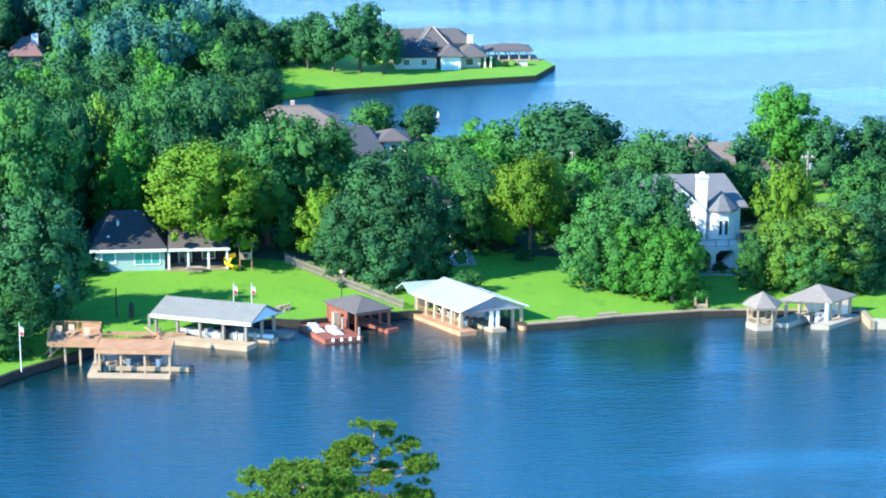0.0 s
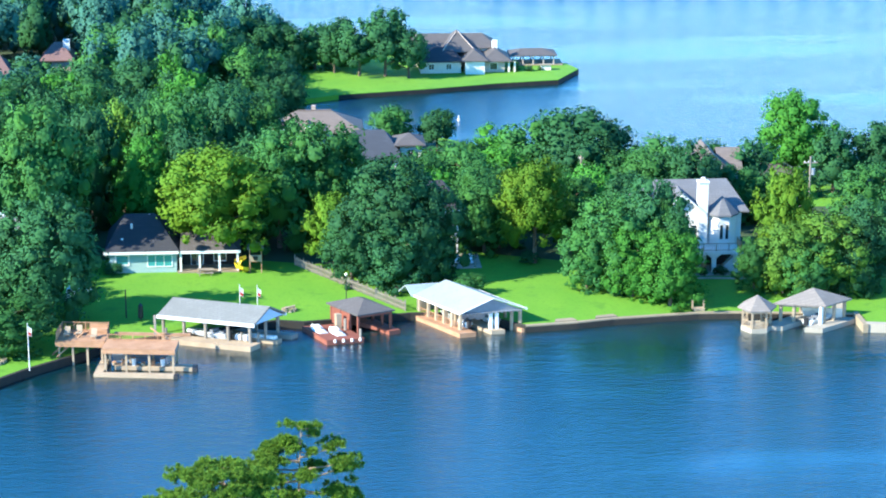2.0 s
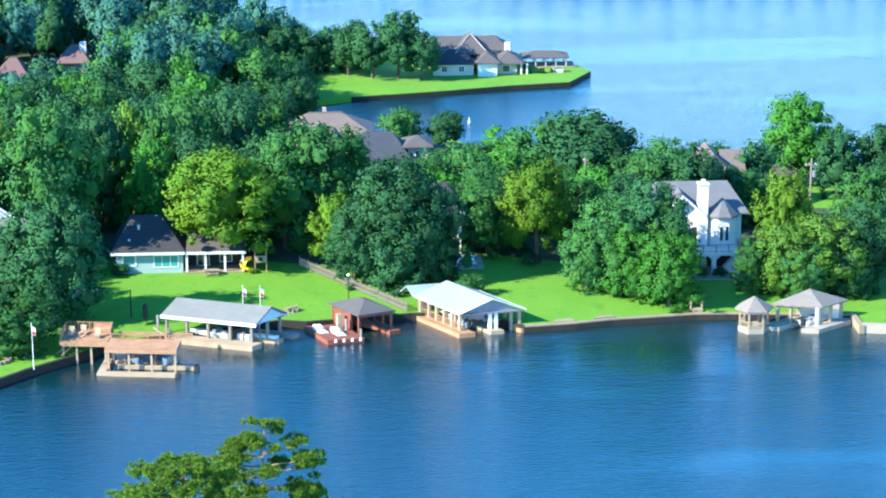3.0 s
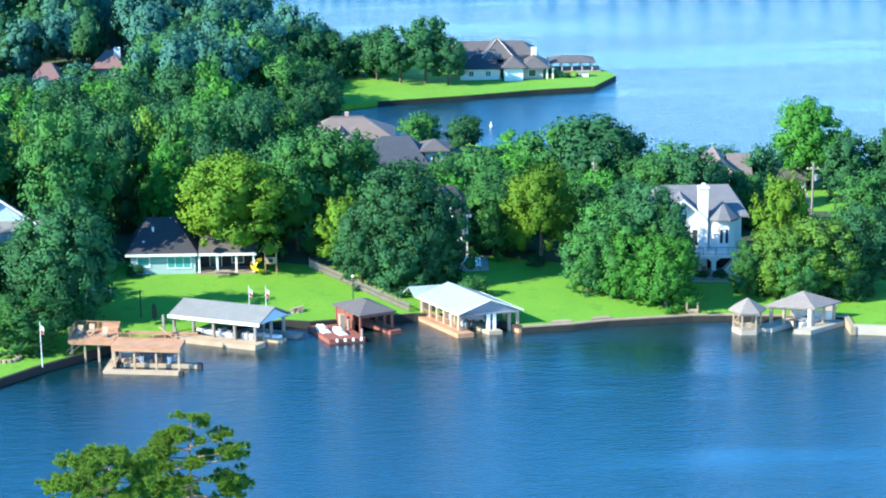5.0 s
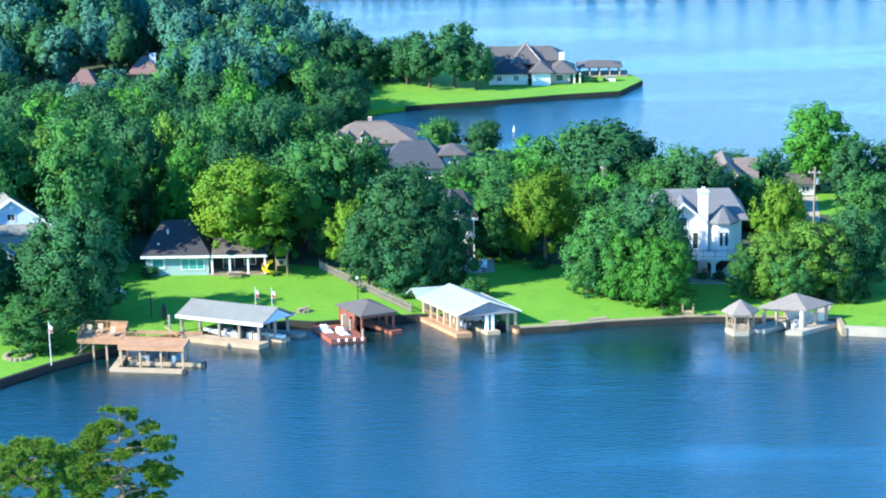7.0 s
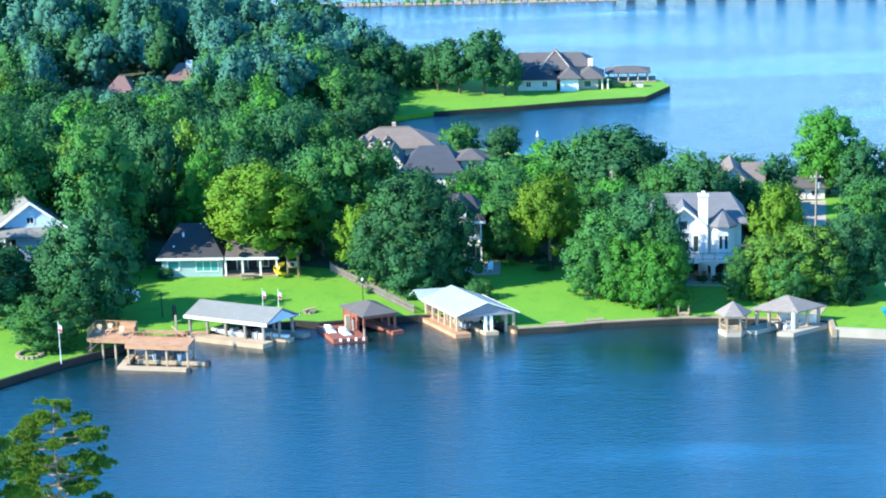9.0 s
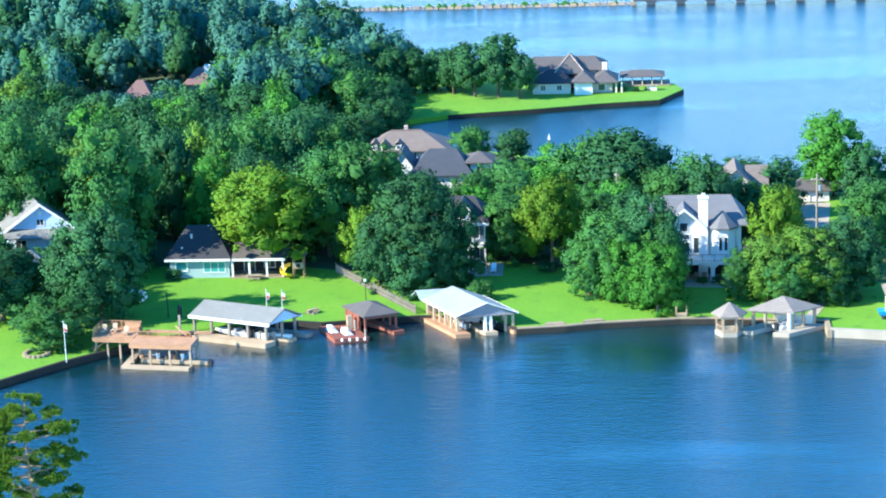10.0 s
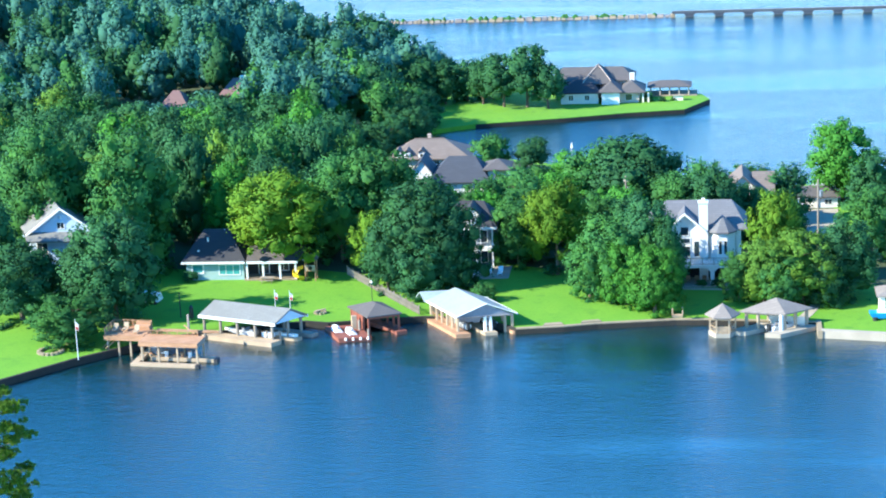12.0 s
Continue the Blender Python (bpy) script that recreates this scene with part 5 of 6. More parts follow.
# dark balconied house behind the great oak
dh = thing("balcony_house", (3.5, 34, G), "slate-blue two-storey house with white balcony and dormer", "house", "houses")
walls(dh, plain, -2.4, 31.5, 5.0, 38.0, G, 6.4, DARK_SIDING)
part("roof", Shape().hip(-2.9, 30.6, 5.5, 38.6, 6.3, 9.4, 0.0, 3.4, "a"), DARK_ROOF, dh)
dm = part("dormer", Shape().box(0.9, 31.0, 6.6, 2.9, 34, 8.3), WHITE, dh)
part("dormer_roof", Shape().gable(0.6, 30.7, 3.2, 34.6, 8.2, 9.4, "b", 0.14), DARK_ROOF, dm)
part("dormer_face", Shape().tri((0.9, 31.0, 8.3), (2.9, 31.0, 8.3), (1.9, 31.0, 9.25), (0, 1, 0), 0.1), WHITE, dm)
window(dh, plain, 1.4, 6.9, 2.4, 8.5, 31.0, PANE, WHITE, 1)
part("fascia", Shape().box(-2.9, 30.5, 6.15, 5.5, 30.58, 6.5), WHITE, dh)
part("balcony", Shape().box(-2.2, 29.7, 3.3, 5.1, 31.5, 3.55), WHITE, dh)
rail(dh, plain, -2.1, 29.8, 5.0, 29.8, 3.56, 0.9, WHITE, 1.8)
for x in (-2.0, 0.2, 2.6, 4.9):
    part("column", Shape().box(x - 0.1, 29.75, G, x + 0.1, 29.95, 3.3).box(x - 0.08, 29.76, 3.5, x + 0.08, 29.92, 6.3), WHITE, dh)
for x in (-1.6, 0.8, 3.0):
    window(dh, plain, x, 4.0, x + 1.1, 5.9, 31.5, PANE, WHITE, 0)
    window(dh, plain, x, 1.1, x + 1.1, 3.0, 31.5, PANE, WHITE, 0)
for i, (x, y) in enumerate(((1.6, 25.6), (2.8, 25.9), (4.6, 26.6), (6.2, 26.2))):
    c = thing("sun_lounger", (x, y, G + 0.1), "white sun lounger on the patio", "lounger", "sun loungers")
    part("seat", Shape().box(x - 0.35, y - 0.9, G + 0.35, x + 0.35, y + 0.5, G + 0.45), GELCOAT, c)
    part("backrest", Shape().add([(x - 0.35, y + 0.5, G + 0.4), (x + 0.35, y + 0.5, G + 0.4), (x + 0.35, y + 1.0, G + 1.0), (x - 0.35, y + 1.0, G + 1.0), (x - 0.35, y + 0.58, G + 0.36), (x + 0.35, y + 0.58, G + 0.36), (x + 0.35, y + 1.08, G + 0.96), (x - 0.35, y + 1.08, G + 0.96)], [(0, 1, 2, 3), (7, 6, 5, 4), (0, 3, 7, 4), (1, 5, 6, 2), (3, 2, 6, 7), (0, 4, 5, 1)]), GELCOAT, c)
    for dx in (-0.3, 0.3):
        for dy in (-0.8, 0.45):
            part("leg", Shape().box(x + dx - 0.03, y + dy - 0.03, G + 0.1, x + dx + 0.03, y + dy + 0.03, G + 0.35), WHITE, c)

# two houses by the inlet
ph = thing("dormered_house", (-11, 94, G), "pale house with a rosy tan hipped roof and dormers", "house", "houses")
walls(ph, plain, -17.6, 91.5, -4.8, 99, G, 2.5, CREAM)
part("roof", Shape().hip(-18.2, 90.9, -4.2, 99.6, 2.4, 5.1, -14.2, -9.0, "a"), PINK_ROOF, ph)
part("ridge_cap", Shape().tube((-14.2, 95.25, 5.12), (-9.0, 95.25, 5.12), 0.12), PINK_ROOF, ph)
part("chimney", Shape().box(-12.0, 95.8, 4.4, -11.4, 96.4, 5.7), BRICK, ph)
for x in (-16.6, -15.0, -12.6):
    d = part("dormer", Shape().box(x - 0.5, 91.3, 2.6, x + 0.5, 93.5, 3.6), WHITE, ph)
    part("dormer_roof", Shape().gable(x - 0.65, 91.1, x + 0.65, 94.0, 3.6, 4.1, "b", 0.1), PINK_ROOF, d)
    window(ph, plain, x - 0.3, 2.8, x + 0.3, 3.45, 91.3, PANE, WHITE, 0, 0.06)
for x in (-10.6, -8.4, -6.4):
    window(ph, plain, x, 1.0, x + 1.0, 2.2, 91.5)
mh = thing("slate_roofed_house", (-4, 75, G), "white house with long dark slate-grey roofs", "house", "houses")
walls(mh, plain, -9.0, 72.5, 0.2, 80, G, 3.0, WHITE)
part("roof", Shape().hip(-9.6, 71.9, 0.8, 80.6, 2.9, 6.4, -6.2, -2.0, "a"), NAVY_ROOF, mh)
walls(mh, plain, -11.8, 73.5, -8.8, 78, G, 4.2, WHITE)
part("gable_wall", Shape().tri((-11.8, 73.5, 4.2), (-8.8, 73.5, 4.2), (-10.3, 73.5, 6.3), (0, 1, 0), 0.15), WHITE, mh)
part("gable_roof", Shape().gable(-12.1, 73.2, -8.5, 79, 4.1, 6.4, "b", 0.15), NAVY_ROOF, mh)
walls(mh, plain, 0.2, 74, 3.4, 79, G, 4.6, CREAM)
part("wing_roof", Shape().hip(-0.6, 73.4, 3.9, 79.6, 4.5, 5.8), UMBER_ROOF, mh)
window(mh, plain, 1.2, 2.6, 2.4, 4.0, 74, PANE, WHITE, 1)

# house behind the white one, and low buildings by the driveway
bk = thing("gabled_house", (41.2, 50, G), "white gabled house with a rosy roof and red porch", "house", "houses")
walls(bk, plain, 38.3, 47.5, 41.7, 54, G, 7.4, WHITE)
part("gable_wall", Shape().tri((38.3, 47.5, 7.4), (41.7, 47.5, 7.4), (40.0, 47.5, 9.1), (0, 1, 0), 0.15), WHITE, bk)
part("roof", Shape().gable(37.9, 47.0, 42.1, 54.5, 7.3, 9.2, "b", 0.15), PINK_ROOF, bk)
walls(bk, plain, 41.7, 49, 44.1, 54, G, 6.4, WHITE)
part("wing_roof", Shape().gable(41.42, 48.4, 44.7, 54.6, 6.4, 8.8, "a", 0.15), PINK_ROOF, bk)
part("porch", Shape().box(40.3, 46.2, 4.2, 42.1, 47.45, 5.7), RED_PAINT, bk, "red painted porch")
part("porch_base", Shape().box(40.3, 46.2, G, 42.1, 47.45, 4.18), BRICK, bk)
window(bk, plain, 38.7, 5.4, 39.9, 6.9, 47.5)
gr = thing("garage", (51.5, 62, G), "low white garage behind the driveway", "garage")
walls(gr, plain, 48.6, 61, 54.4, 66, G, 2.6, WHITE)
part("roof", Shape().hip(48.2, 60.5, 54.8, 66.5, 2.5, 3.8, 50.5, 52.5, "a"), UMBER_ROOF, gr)
part("garage_door", Shape().box(49.6, 60.9, G, 51.6, 60.99, 2.2), CREAM, gr)
window(gr, plain, 52.4, 1.3, 53.6, 2.2, 61)

# great house on the point
ih = thing("great_house", (15, 146, G), "large cream house with steep umber hipped roofs on the point", "house", "houses")
walls(ih, plain, 7.6, 142.3, 14.6, 149, G, 2.9, CREAM)
part("roof", Shape().hip(7.0, 141.7, 15.2, 149.6, 2.8, 4.8, 10.2, 13.0, "a"), DARK_ROOF, ih)
walls(ih, plain, 15.3, 141.0, 18.6, 147, G, 3.2, WHITE, "bright white front wing")
part("roof", Shape().hip(14.8, 140.5, 19.2, 148, 3.1, 4.7, 143.2, 146.0, "b"), UMBER_ROOF, ih)
walls(ih, plain, 18.6, 142.6, 22.2, 149, G, 2.8, BRICK)
part("roof", Shape().hip(18.2, 142.0, 23.4, 150, 2.7, 4.5, 145, 147, "b"), UMBER_ROOF, ih)
walls(ih, plain, 6.6, 148, 20.8, 155, G, 4.2, CREAM)
part("roof", Shape().hip(6.0, 147.2, 21.4, 155.6, 4.1, 6.1, 7.6, 19.0, "a"), UMBER_ROOF, ih)
part("roof", Shape().hip(11.4, 144.4, 17.4, 154, 4.0, 6.9, 148.6, 150.5, "b"), UMBER_ROOF, ih)
# Pale tubes stand in for sunlit hip slopes; the light is their colour.
part("sunlit_hip_stripe", Shape().tube((11.6, 144.6, 4.3), (14.3, 148.5, 7.0), 0.07).tube((17.2, 144.6, 4.3), (14.5, 148.5, 7.0), 0.07), BRICK, ih, "pale stripe painted as the sunlit hip slopes")
part("chimney", Shape().box(20.4, 146.4, 3.4, 21.3, 147.4, 5.6), WHITE, ih)
for x in (9.0, 12.0):
    window(ih, plain, x, 1.4, x + 1.0, 2.5, 142.3)
window(ih, plain, 19.6, 1.2, 21.0, 2.5, 142.6, PANE, CREAM, 0)
window(ih, plain, 7.8, 3.2, 8.8, 4.0, 148)
for x in (22.8, 23.8):
    part("column", Shape().box(x, 142.5, G, x + 0.3, 142.8, 2.6), CREAM, ih)
pg = thing("boathouse", (27.5, 150, G), "far open pavilion with a dark hipped roof at the point's end", "pavilion")
part("roof", Shape().hip(23.6, 147.6, 32.0, 152.8, 2.5, 3.5, 26, 29.5, "a"), UMBER_ROOF, pg)
for x in (24.2, 26.0, 27.8, 29.6, 31.4):
    part("post", Shape().box(x - 0.1, 148.0, -0.6, x + 0.1, 148.2, 2.55), BRICK, pg)
    part("post", Shape().box(x - 0.1, 152.2, -0.6, x + 0.1, 152.4, 2.55), BRICK, pg)
part("deck", Shape().box(23.8, 147.8, G, 33.0, 152.6, G + 0.2), CONCRETE, pg)
ob = thing("outdoor_kitchen", (29.5, 143.5, G), "pale stone outdoor bar on the point's lawn", "bar")
part("counter", Shape().box(28.6, 143.6, G, 30.4, 144.4, G + 0.9), CREAM, ob)
part("worktop", Shape().box(28.4, 143.4, G + 0.91, 30.6, 144.6, G + 1.0), CONCRETE, ob)

# brown roofs deep in the woods
for x, y, z, w, chim in ((-63.3, 131.0, 5.0, 2.4, False), (-54.1, 142.0, 5.0, 2.4, True)):
    fh = thing("forest_house", (x, y, G), "house with a reddish brown roof deep in the woods", "house", "houses")
    walls(fh, plain, x - w, y - 2.5, x + w, y + 3.5, G, z - 0.4, BRICK)
    part("roof", Shape().hip(x - w - 0.5, y - 3.1, x + w + 0.5, y + 4.1, z - 0.5, z + 2.2, x - 0.6, x + 0.6, "a"), RED_ROOF, fh)
    if chim:
        part("chimney", Shape().box(x + 0.9, y - 0.6, z, x + 2.0, y + 0.4, z + 2.7), WHITE, fh)


# ---- fences, poles and loose things ----
fen = thing("picket_fence", (-9, 16, G), "weathered grey picket fence along the lawn", "fence")
p0, p1 = Vector((-2.9, 7.4)), Vector((-15.4, 27.0))
n = 96
for i in range(n + 1):
    q = p0.lerp(p1, i / n)
    h = 1.15 + 0.12 * math.sin(i * 2.3)
    if i % 8 == 0:
        part("post", Shape().box(q.x - 0.06, q.y - 0.06, G, q.x + 0.06, q.y + 0.06, G + 1.4), GREY_TIMBER, fen)
    else:
        part("picket", Shape().box(q.x - 0.05, q.y - 0.035, G + 0.05, q.x + 0.05, q.y + 0.035, G + h), GREY_TIMBER, fen)
for z in (G + 0.35, G + 0.95):
    part("rail", Shape().tube((p0.x, p0.y, z), (p1.x, p1.y, z), 0.045, None, 4), GREY_TIMBER, fen)


def flagpole(x, y, top, z0=G, label="slender pole with a limp striped flag"):
    root = thing("flagpole", (x, y, z0), label, "flagpole", "flagpoles")
    part("pole", Shape().cyl(x, y, z0, top, 0.06, 0.035, 8), WHITE, root)
    part("finial", Shape().cyl(x, y, top, top + 0.15, 0.07, 0.02, 8), STEEL, root)
    s = Shape()
    for i in range(6):
        a0, a1 = 0.05 + i * 0.06, 0.05 + (i + 1) * 0.06
        w0, w1 = 0.08 * math.sin(i * 1.9), 0.08 * math.sin((i + 1) * 1.9)
        s.add([(x + a0, y + w0, top - 0.2 - a0 * 0.7), (x + a1, y + w1, top - 0.2 - a1 * 0.7), (x + a1, y + w1, top - 1.25 - a1 * 0.35), (x + a0, y + w0, top - 1.25 - a0 * 0.35),
               (x + a0, y + w0 + 0.02, top - 0.2 - a0 * 0.7), (x + a1, y + w1 + 0.02, top - 0.2 - a1 * 0.7), (x + a1, y + w1 + 0.02, top - 1.25 - a1 * 0.35), (x + a0, y + w0 + 0.02, top - 1.25 - a0 * 0.35)],
              [(0, 1, 2, 3), (7, 6, 5, 4), (0, 4, 5, 1), (3, 2, 6, 7)])
    fl = part("flag", s, WHITE, root)
    part("stripe", Shape().add([(x + 0.06, y - 0.1, top - 0.75), (x + 0.36, y - 0.1, top - 0.95), (x + 0.36, y - 0.1, top - 1.3), (x + 0.06, y - 0.1, top - 1.15)], [(0, 1, 2, 3)]), RED_PAINT, fl)


flagpole(-44.1, -10.6, 6.0)
flagpole(-21.9, 6.6, 4.6)
flagpole(-19.9, 6.6, 4.5)


def lamp_post(x, y, top):
    root = thing("lamp_post", (x, y, G), "slim dark lamp post with a white globe", "lamp", "lamp posts")
    part("pole", Shape().cyl(x, y, G, top - 0.3, 0.06, 0.05, 8), BLACK, root)
    part("collar", Shape().cyl(x, y, top - 0.3, top - 0.22, 0.12, 0.12, 8), BLACK, root)
    part("globe", Shape().cyl(x, y, top - 0.22, top - 0.05, 0.1, 0.2, 8).cyl(x, y, top - 0.05, top + 0.15, 0.2, 0.05, 8), WHITE, root)


lamp_post(-9.6, 10.9, 4.4)
lamp_post(47.4, 11.0, 3.9)


def utility_pole(x, y, top, arm):
    root = thing("utility_pole", (x, y, G), "grey wooden utility pole with a crossarm and transformer", "utility pole", "utility poles")
    part("pole", Shape().cyl(x, y, G, top, 0.17, 0.12, 8), GREY_TIMBER, root)
    part("crossarm", Shape().box(x - arm, y - 0.07, top - 0.9, x + arm, y + 0.07, top - 0.75), GREY_TIMBER, root)
    for dx in (-0.8, -0.3, 0.6):
        part("insulator", Shape().cyl(x + dx * arm, y, top - 0.75, top - 0.55, 0.05, 0.03, 6), WHITE, root)
    part("transformer", Shape().cyl(x + 0.38, y, top - 2.4, top - 1.6, 0.24, 0.24, 10), STEEL, root)


utility_pole(50.2, 33.6, 11.9, 0.9)
utility_pole(23.0, 49.2, 9.1, 0.35)

by = thing("buoy", (11.5, 108.9, 0), "small white marker buoy floating on the inlet", "buoy")
part("float", Shape().cyl(11.5, 108.9, -0.2, 0.35, 0.24, 0.2, 10), WHITE, by)
part("topmark", Shape().cyl(11.5, 108.9, 0.35, 0.9, 0.1, 0.07, 8), WHITE, by)
pt = thing("mooring_post", (-34.9, 7.2, G), "tall dark post on the shaded lawn", "post")
part("shaft", Shape().cyl(-34.9, 7.2, G, 4.2, 0.09, 0.07, 8), BLACK, pt)
sm = thing("smoker_grill", (-33.2, 6.3, G), "dark upright smoker grill with a pale sack", "grill")
part("barrel", Shape().cyl(-33.2, 6.3, G + 0.3, G + 1.7, 0.32, 0.28, 10), BLACK, sm)
part("lid", Shape().cyl(-33.2, 6.3, G + 1.7, G + 2.0, 0.28, 0.08, 10), BLACK, sm)
part("leg", Shape().cyl(-33.2, 6.3, G, G + 0.3, 0.08, 0.08, 6), BLACK, sm)
tp = thing("covered_trailer", (-40.9, 14.4, G), "boxy load under a white tarpaulin on the lawn", "trailer")
part("cover", Shape().add([(-42.4, 13.6, G + 0.3), (-39.4, 13.4, G + 0.3), (-39.2, 15.4, G + 0.3), (-42.2, 15.6, G + 0.3), (-42.2, 13.8, G + 1.5), (-39.6, 13.6, G + 1.3), (-39.4, 15.2, G + 1.2), (-42.0, 15.4, G + 1.6)], [(0, 3, 2, 1), (4, 5, 6, 7), (0, 1, 5, 4), (1, 2, 6, 5), (2, 3, 7, 6), (3, 0, 4, 7)]), GELCOAT, tp)
for x in (-41.8, -39.9):
    part("wheel", Shape().cyl(x, 13.5, G, G + 0.35, 0.25, 0.25, 10), BLACK, tp)
fp = thing("fire_pit", (-16.3, 8.6, G), "stone ring fire pit with a pale log on the lawn", "fire pit")
for i in range(9):
    a = 2 * math.pi * i / 9
    part("stone", Shape().cyl(-16.3 + 0.7 * math.cos(a), 8.6 + 0.7 * math.sin(a), G, G + 0.3, 0.24, 0.18, 6), CONCRETE, fp)
part("log", Shape().tube((-16.8, 8.4, G + 0.35), (-15.6, 8.9, G + 0.5), 0.12), PALE_TIMBER, fp)
pr = thing("planter_ring", (-48.6, -7.4, G), "low tan stone planter ring under the lakeside tree", "planter")
for i in range(16):
    a = 2 * math.pi * i / 16
    part("stone", Shape().cyl(-48.6 + 1.5 * math.cos(a), -7.4 + 1.5 * math.sin(a), G, G + 0.35, 0.3, 0.26, 6), CONCRETE, pr)
pv = thing("lawn_pavilion", (58.5, 6.2, G), "small cream pavilion with a taupe roof on the lawn", "pavilion")
part("roof", Shape().hip(56.2, 4.4, 61.5, 9.0, 3.4, 4.6), BROWN_ROOF, pv)
posts(pv, plain, [(57.0, 5.0), (60.8, 5.0), (57.0, 8.4), (60.8, 8.4)], G, 3.42, CREAM, 0.3)
kb = thing("paddle_boat", (57.2, 3.8, G), "bright blue paddle boat parked on the lawn", "boat")
part("hull", Shape().add([(55.6, 3.2, G + 0.2), (58.4, 3.2, G + 0.2), (58.4, 4.4, G + 0.2), (55.6, 4.4, G + 0.2), (55.2, 3.0, G + 0.9), (58.7, 3.0, G + 0.9), (58.7, 4.6, G + 0.9), (55.2, 4.6, G + 0.9)], [(0, 3, 2, 1), (4, 5, 6, 7), (0, 1, 5, 4), (1, 2, 6, 5), (2, 3, 7, 6), (3, 0, 4, 7)]), BLUE_PLASTIC, kb)
part("seat", Shape().box(56.2, 3.4, G + 0.9, 57.6, 4.2, G + 1.15), WHITE, kb)
for x in (55.9, 58.0):
    part("wheel", Shape().cyl(x, 3.0, G, G + 0.4, 0.3, 0.3, 10), BLACK, kb)


# ---- pines on the near bank ----
def needle_mesh(tufts, base, rng, per=46):
    """Bursts of needles, one at each shoot, opening upwards."""
    n = len(tufts)
    o = np.repeat(np.array(tufts), per, axis=0)
    d = rng.normal(size=(n * per, 3)) + np.array([0, 0, 0.45])
    d /= np.linalg.norm(d, axis=1)[:, None]
    w = np.cross(d, rng.normal(size=(n * per, 3)))
    w /= np.linalg.norm(w, axis=1)[:, None] + 1e-9
    size = np.repeat(rng.uniform(0.7, 1.25, (n, 1)), per, axis=0)
    long = rng.uniform(0.12, 0.22, (n * per, 1)) * size
    v = np.stack([o - w * 0.017, o + w * 0.017, o + d * long + w * 0.012, o + d * long - w * 0.012], 1).reshape(-1, 3) - np.array(base)
    me = bpy.data.meshes.new("needles")
    me.from_pydata(v.tolist(), [], np.arange(4 * n * per).reshape(-1, 4).tolist())
    me.materials.append(NEEDLES)
    return me


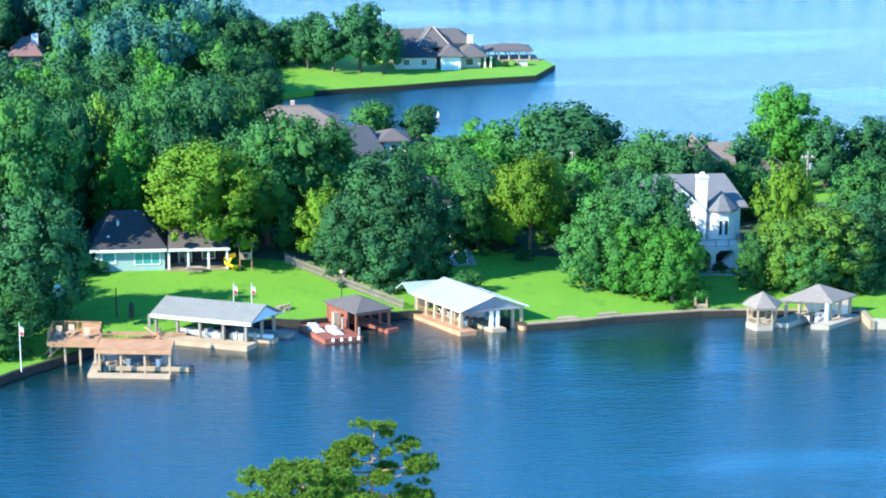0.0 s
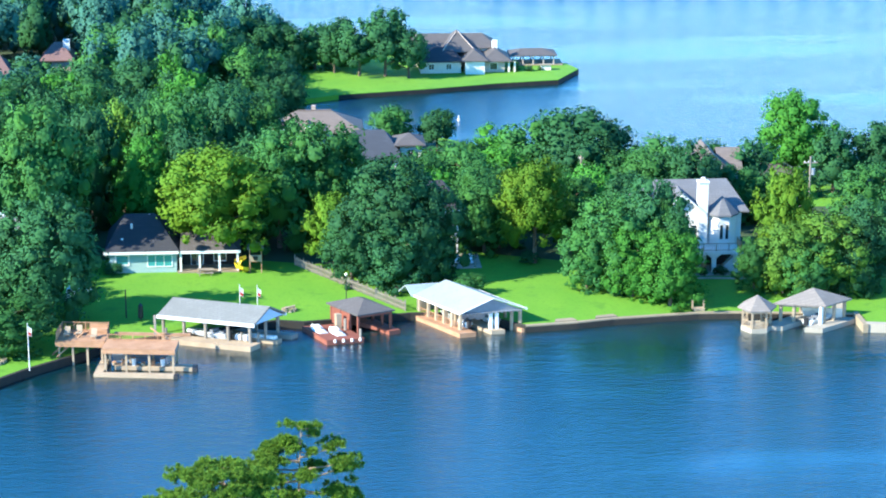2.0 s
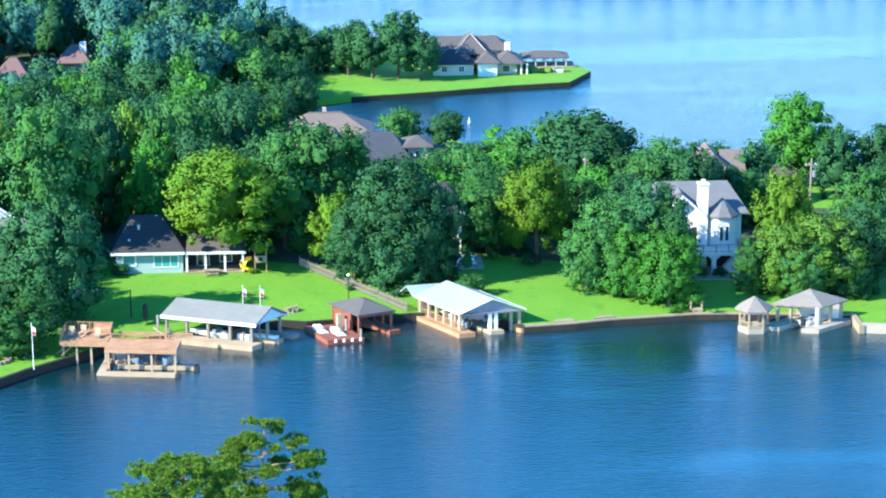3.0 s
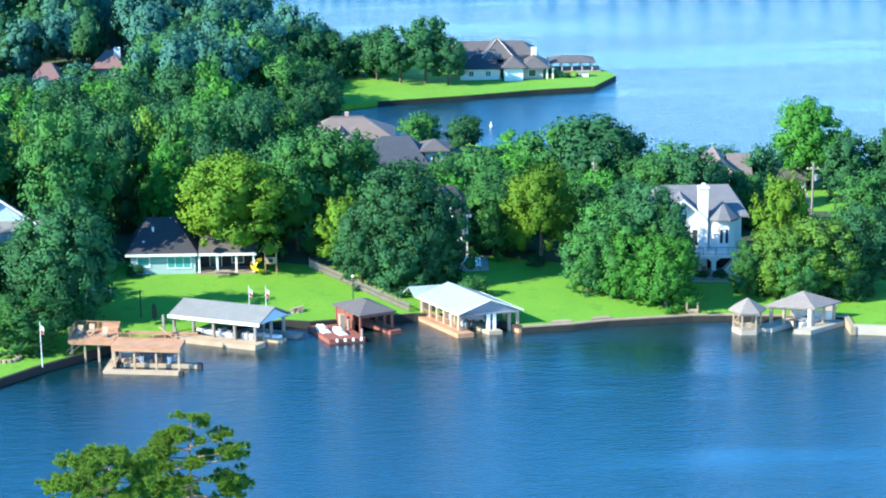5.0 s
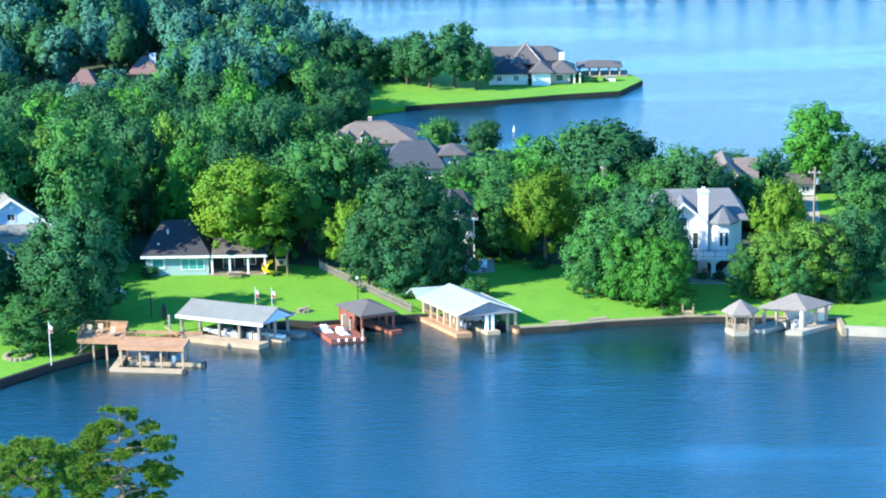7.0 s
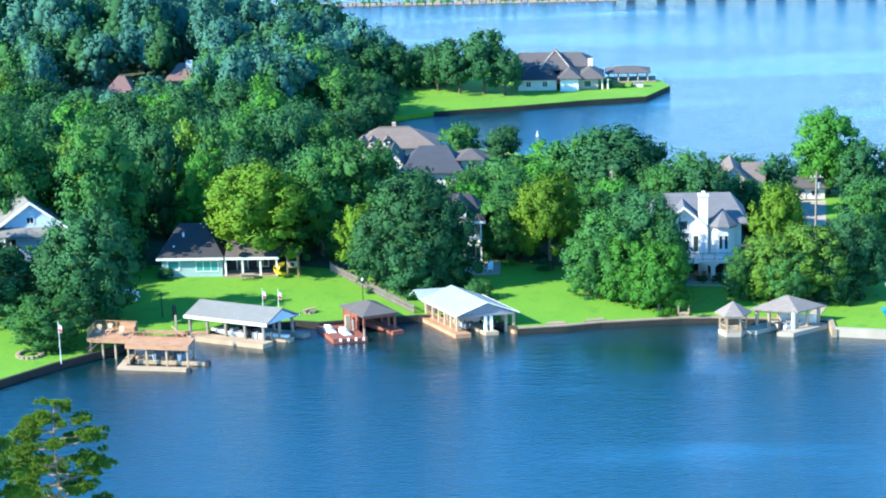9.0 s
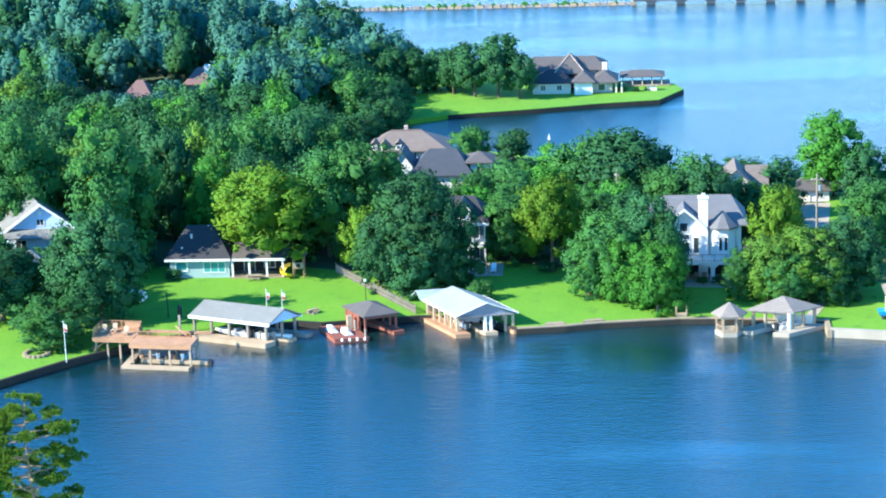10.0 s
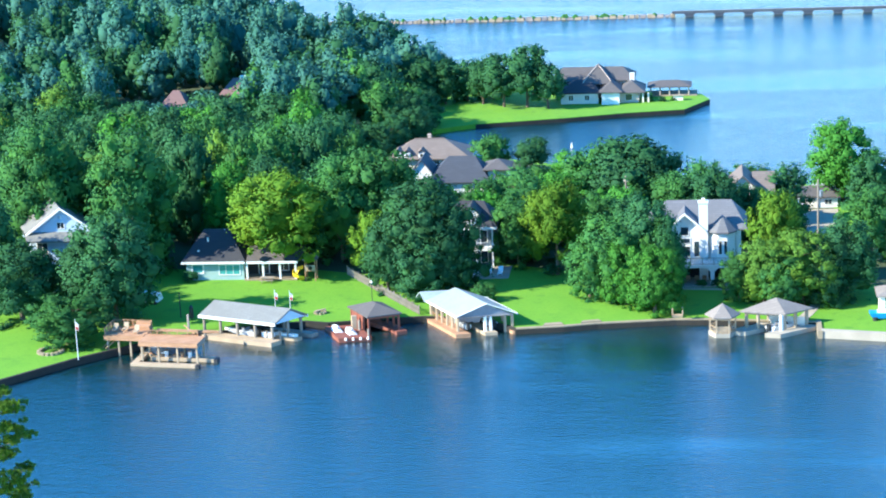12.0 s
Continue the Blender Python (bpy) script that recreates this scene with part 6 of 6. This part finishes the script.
def near_pine(x, y, top, limbs, seed, label, pad=0.62, lower=26, spread_low=2.9):
    """limbs: metres below the top, compass turn in degrees, length, rise of the tip."""
    rng, R = random.Random(seed), np.random.default_rng(seed)
    root = thing("pine_tree", (x, y, G), label, "tree", "near pines")
    bends = [Vector((x + math.sin(i * 1.3 + seed) * 0.16 * (i < 12), y + math.cos(i * 1.7 + seed) * 0.16, G + (top - 0.25 - G) * i / 12)) for i in range(13)]
    s = Shape()
    for i in range(12):
        s.tube(bends[i], bends[i + 1], 0.40 * (1 - i / 12.6), 0.40 * (1 - (i + 1) / 12.6), 8)
    part("trunk", s, PINE_BARK, root)
    rows = list(limbs)
    deepest = max(l[0] for l in limbs)
    for k in range(lower):
        rows.append((deepest + 0.4 + 5.5 * k / lower, k * 137.5 + rng.uniform(-25, 25), spread_low * rng.uniform(0.65, 1.1), rng.uniform(-0.1, 0.7)))
    tufts = []

    def shoots(c, r, count):
        """A rounded, flat-bottomed pad of shoots round a limb's end."""
        for _ in range(count):
            u = R.normal(size=3)
            u /= np.linalg.norm(u)
            q = R.uniform(0.6, 1.25) * r
            tufts.append((c.x + u[0] * q, c.y + u[1] * q, c.z + abs(u[2]) * q * 0.62 - 0.12 * r * (u[2] < 0)))

    for below, turn, length, rise in rows:
        t = (top - below - G) / (top - 0.25 - G) * 12
        i = max(0, min(11, int(t)))
        q = bends[i].lerp(bends[i + 1], t - i)
        a = radians(turn)
        d = Vector((math.cos(a), math.sin(a), 0))
        b, p, r, n = Shape(), q, 0.035 + 0.022 * length, 5
        for j in range(n):
            f = (j + 1) / n
            e = q + d * length * f + Vector((0, 0, rise * f ** 1.6)) + Vector((rng.uniform(-0.07, 0.07), rng.uniform(-0.07, 0.07), rng.uniform(-0.05, 0.05)))
            b.tube(p, e, r, r * 0.74, 6)
            r *= 0.74
            if j >= 2 and length > 0.9:
                for side in (-1, 1):
                    aa = a + side * rng.uniform(0.5, 1.2)
                    twig = e + Vector((math.cos(aa), math.sin(aa), rng.uniform(0.15, 0.55))) * rng.uniform(0.3, 0.55) * min(1.4, length * 0.5)
                    b.tube(e, twig, r * 0.6, 0.015, 4)
                    shoots(twig, pad * rng.uniform(0.6, 0.85), 8)
            p = e
        shoots(p, pad * rng.uniform(0.75, 1.1) * min(1.0, 0.55 + length * 0.25), 17)
        part("branch", b, PINE_BARK, root)
    shoots(bends[-1], pad * 0.55, 14)
    new("needles", needle_mesh(tufts, (x, y, G), R)).parent = root


near_pine(-16.3, -129.0, 38.2, (
    (0.3, 168, 0.75, 0.1), (0.45, 10, 0.8, 0.1), (0.7, 80, 0.6, 0.1), (0.8, 35, 0.9, -0.15), (1.0, 200, 0.7, 0.1), (1.2, 185, 1.0, 0.05), (1.4, 250, 0.9, 0.1), (1.6, 172, 1.6, 0.2), (1.7, 320, 0.9, 0.1), (2.0, 8, 1.9, 0.5), (2.1, 110, 1.3, 0.3),
    (2.2, 205, 1.8, 0.2), (2.3, 150, 1.9, 0.1), (2.6, -12, 2.4, 0.35), (2.7, 178, 2.2, 0.1), (2.8, 285, 1.4, 0.1), (3.0, 225, 1.9, 0.1), (3.0, 160, 2.3, 0.1), (3.2, 12, 2.7, 0.35), (3.3, 195, 2.5, 0.0), (3.5, 60, 1.9, 0.2), (3.6, 255, 1.9, 0.0),
    (3.8, -30, 2.3, -0.1), (3.9, 175, 2.7, -0.1), (4.2, 20, 2.6, -0.25), (4.3, 215, 2.6, -0.1), (4.5, 240, 2.2, 0.0), (4.7, 160, 2.8, -0.2),
), 3, "tall pine with tufted needles and pale bare branches", 0.52)
near_pine(-20.3, -135.6, 38.5, (
    (0.2, 20, 0.9, 0.05), (0.3, 150, 1.0, 0.05), (0.45, 250, 1.0, 0.1), (0.55, 320, 1.0, 0.1), (0.65, 190, 1.6, 0.1), (0.7, -10, 1.5, 0.1), (0.85, 75, 1.4, 0.2), (0.95, 225, 1.5, 0.1), (1.0, 300, 1.6, 0.15), (1.1, 170, 2.3, 0.25), (1.2, 15, 2.0, 0.1), (1.3, 270, 1.8, 0.1),
    (1.4, 215, 2.2, 0.1), (1.6, 130, 2.1, 0.2), (1.7, -25, 2.3, 0.1), (1.8, 240, 2.3, 0.0), (1.9, 200, 2.7, 0.1), (2.0, 60, 2.2, 0.2), (2.1, 300, 2.2, 0.0), (2.2, 185, 3.0, 0.1), (2.3, 160, 3.1, 0.0),
), 8, "tall pine with a rounded tufted crown beside its neighbour", 0.55)
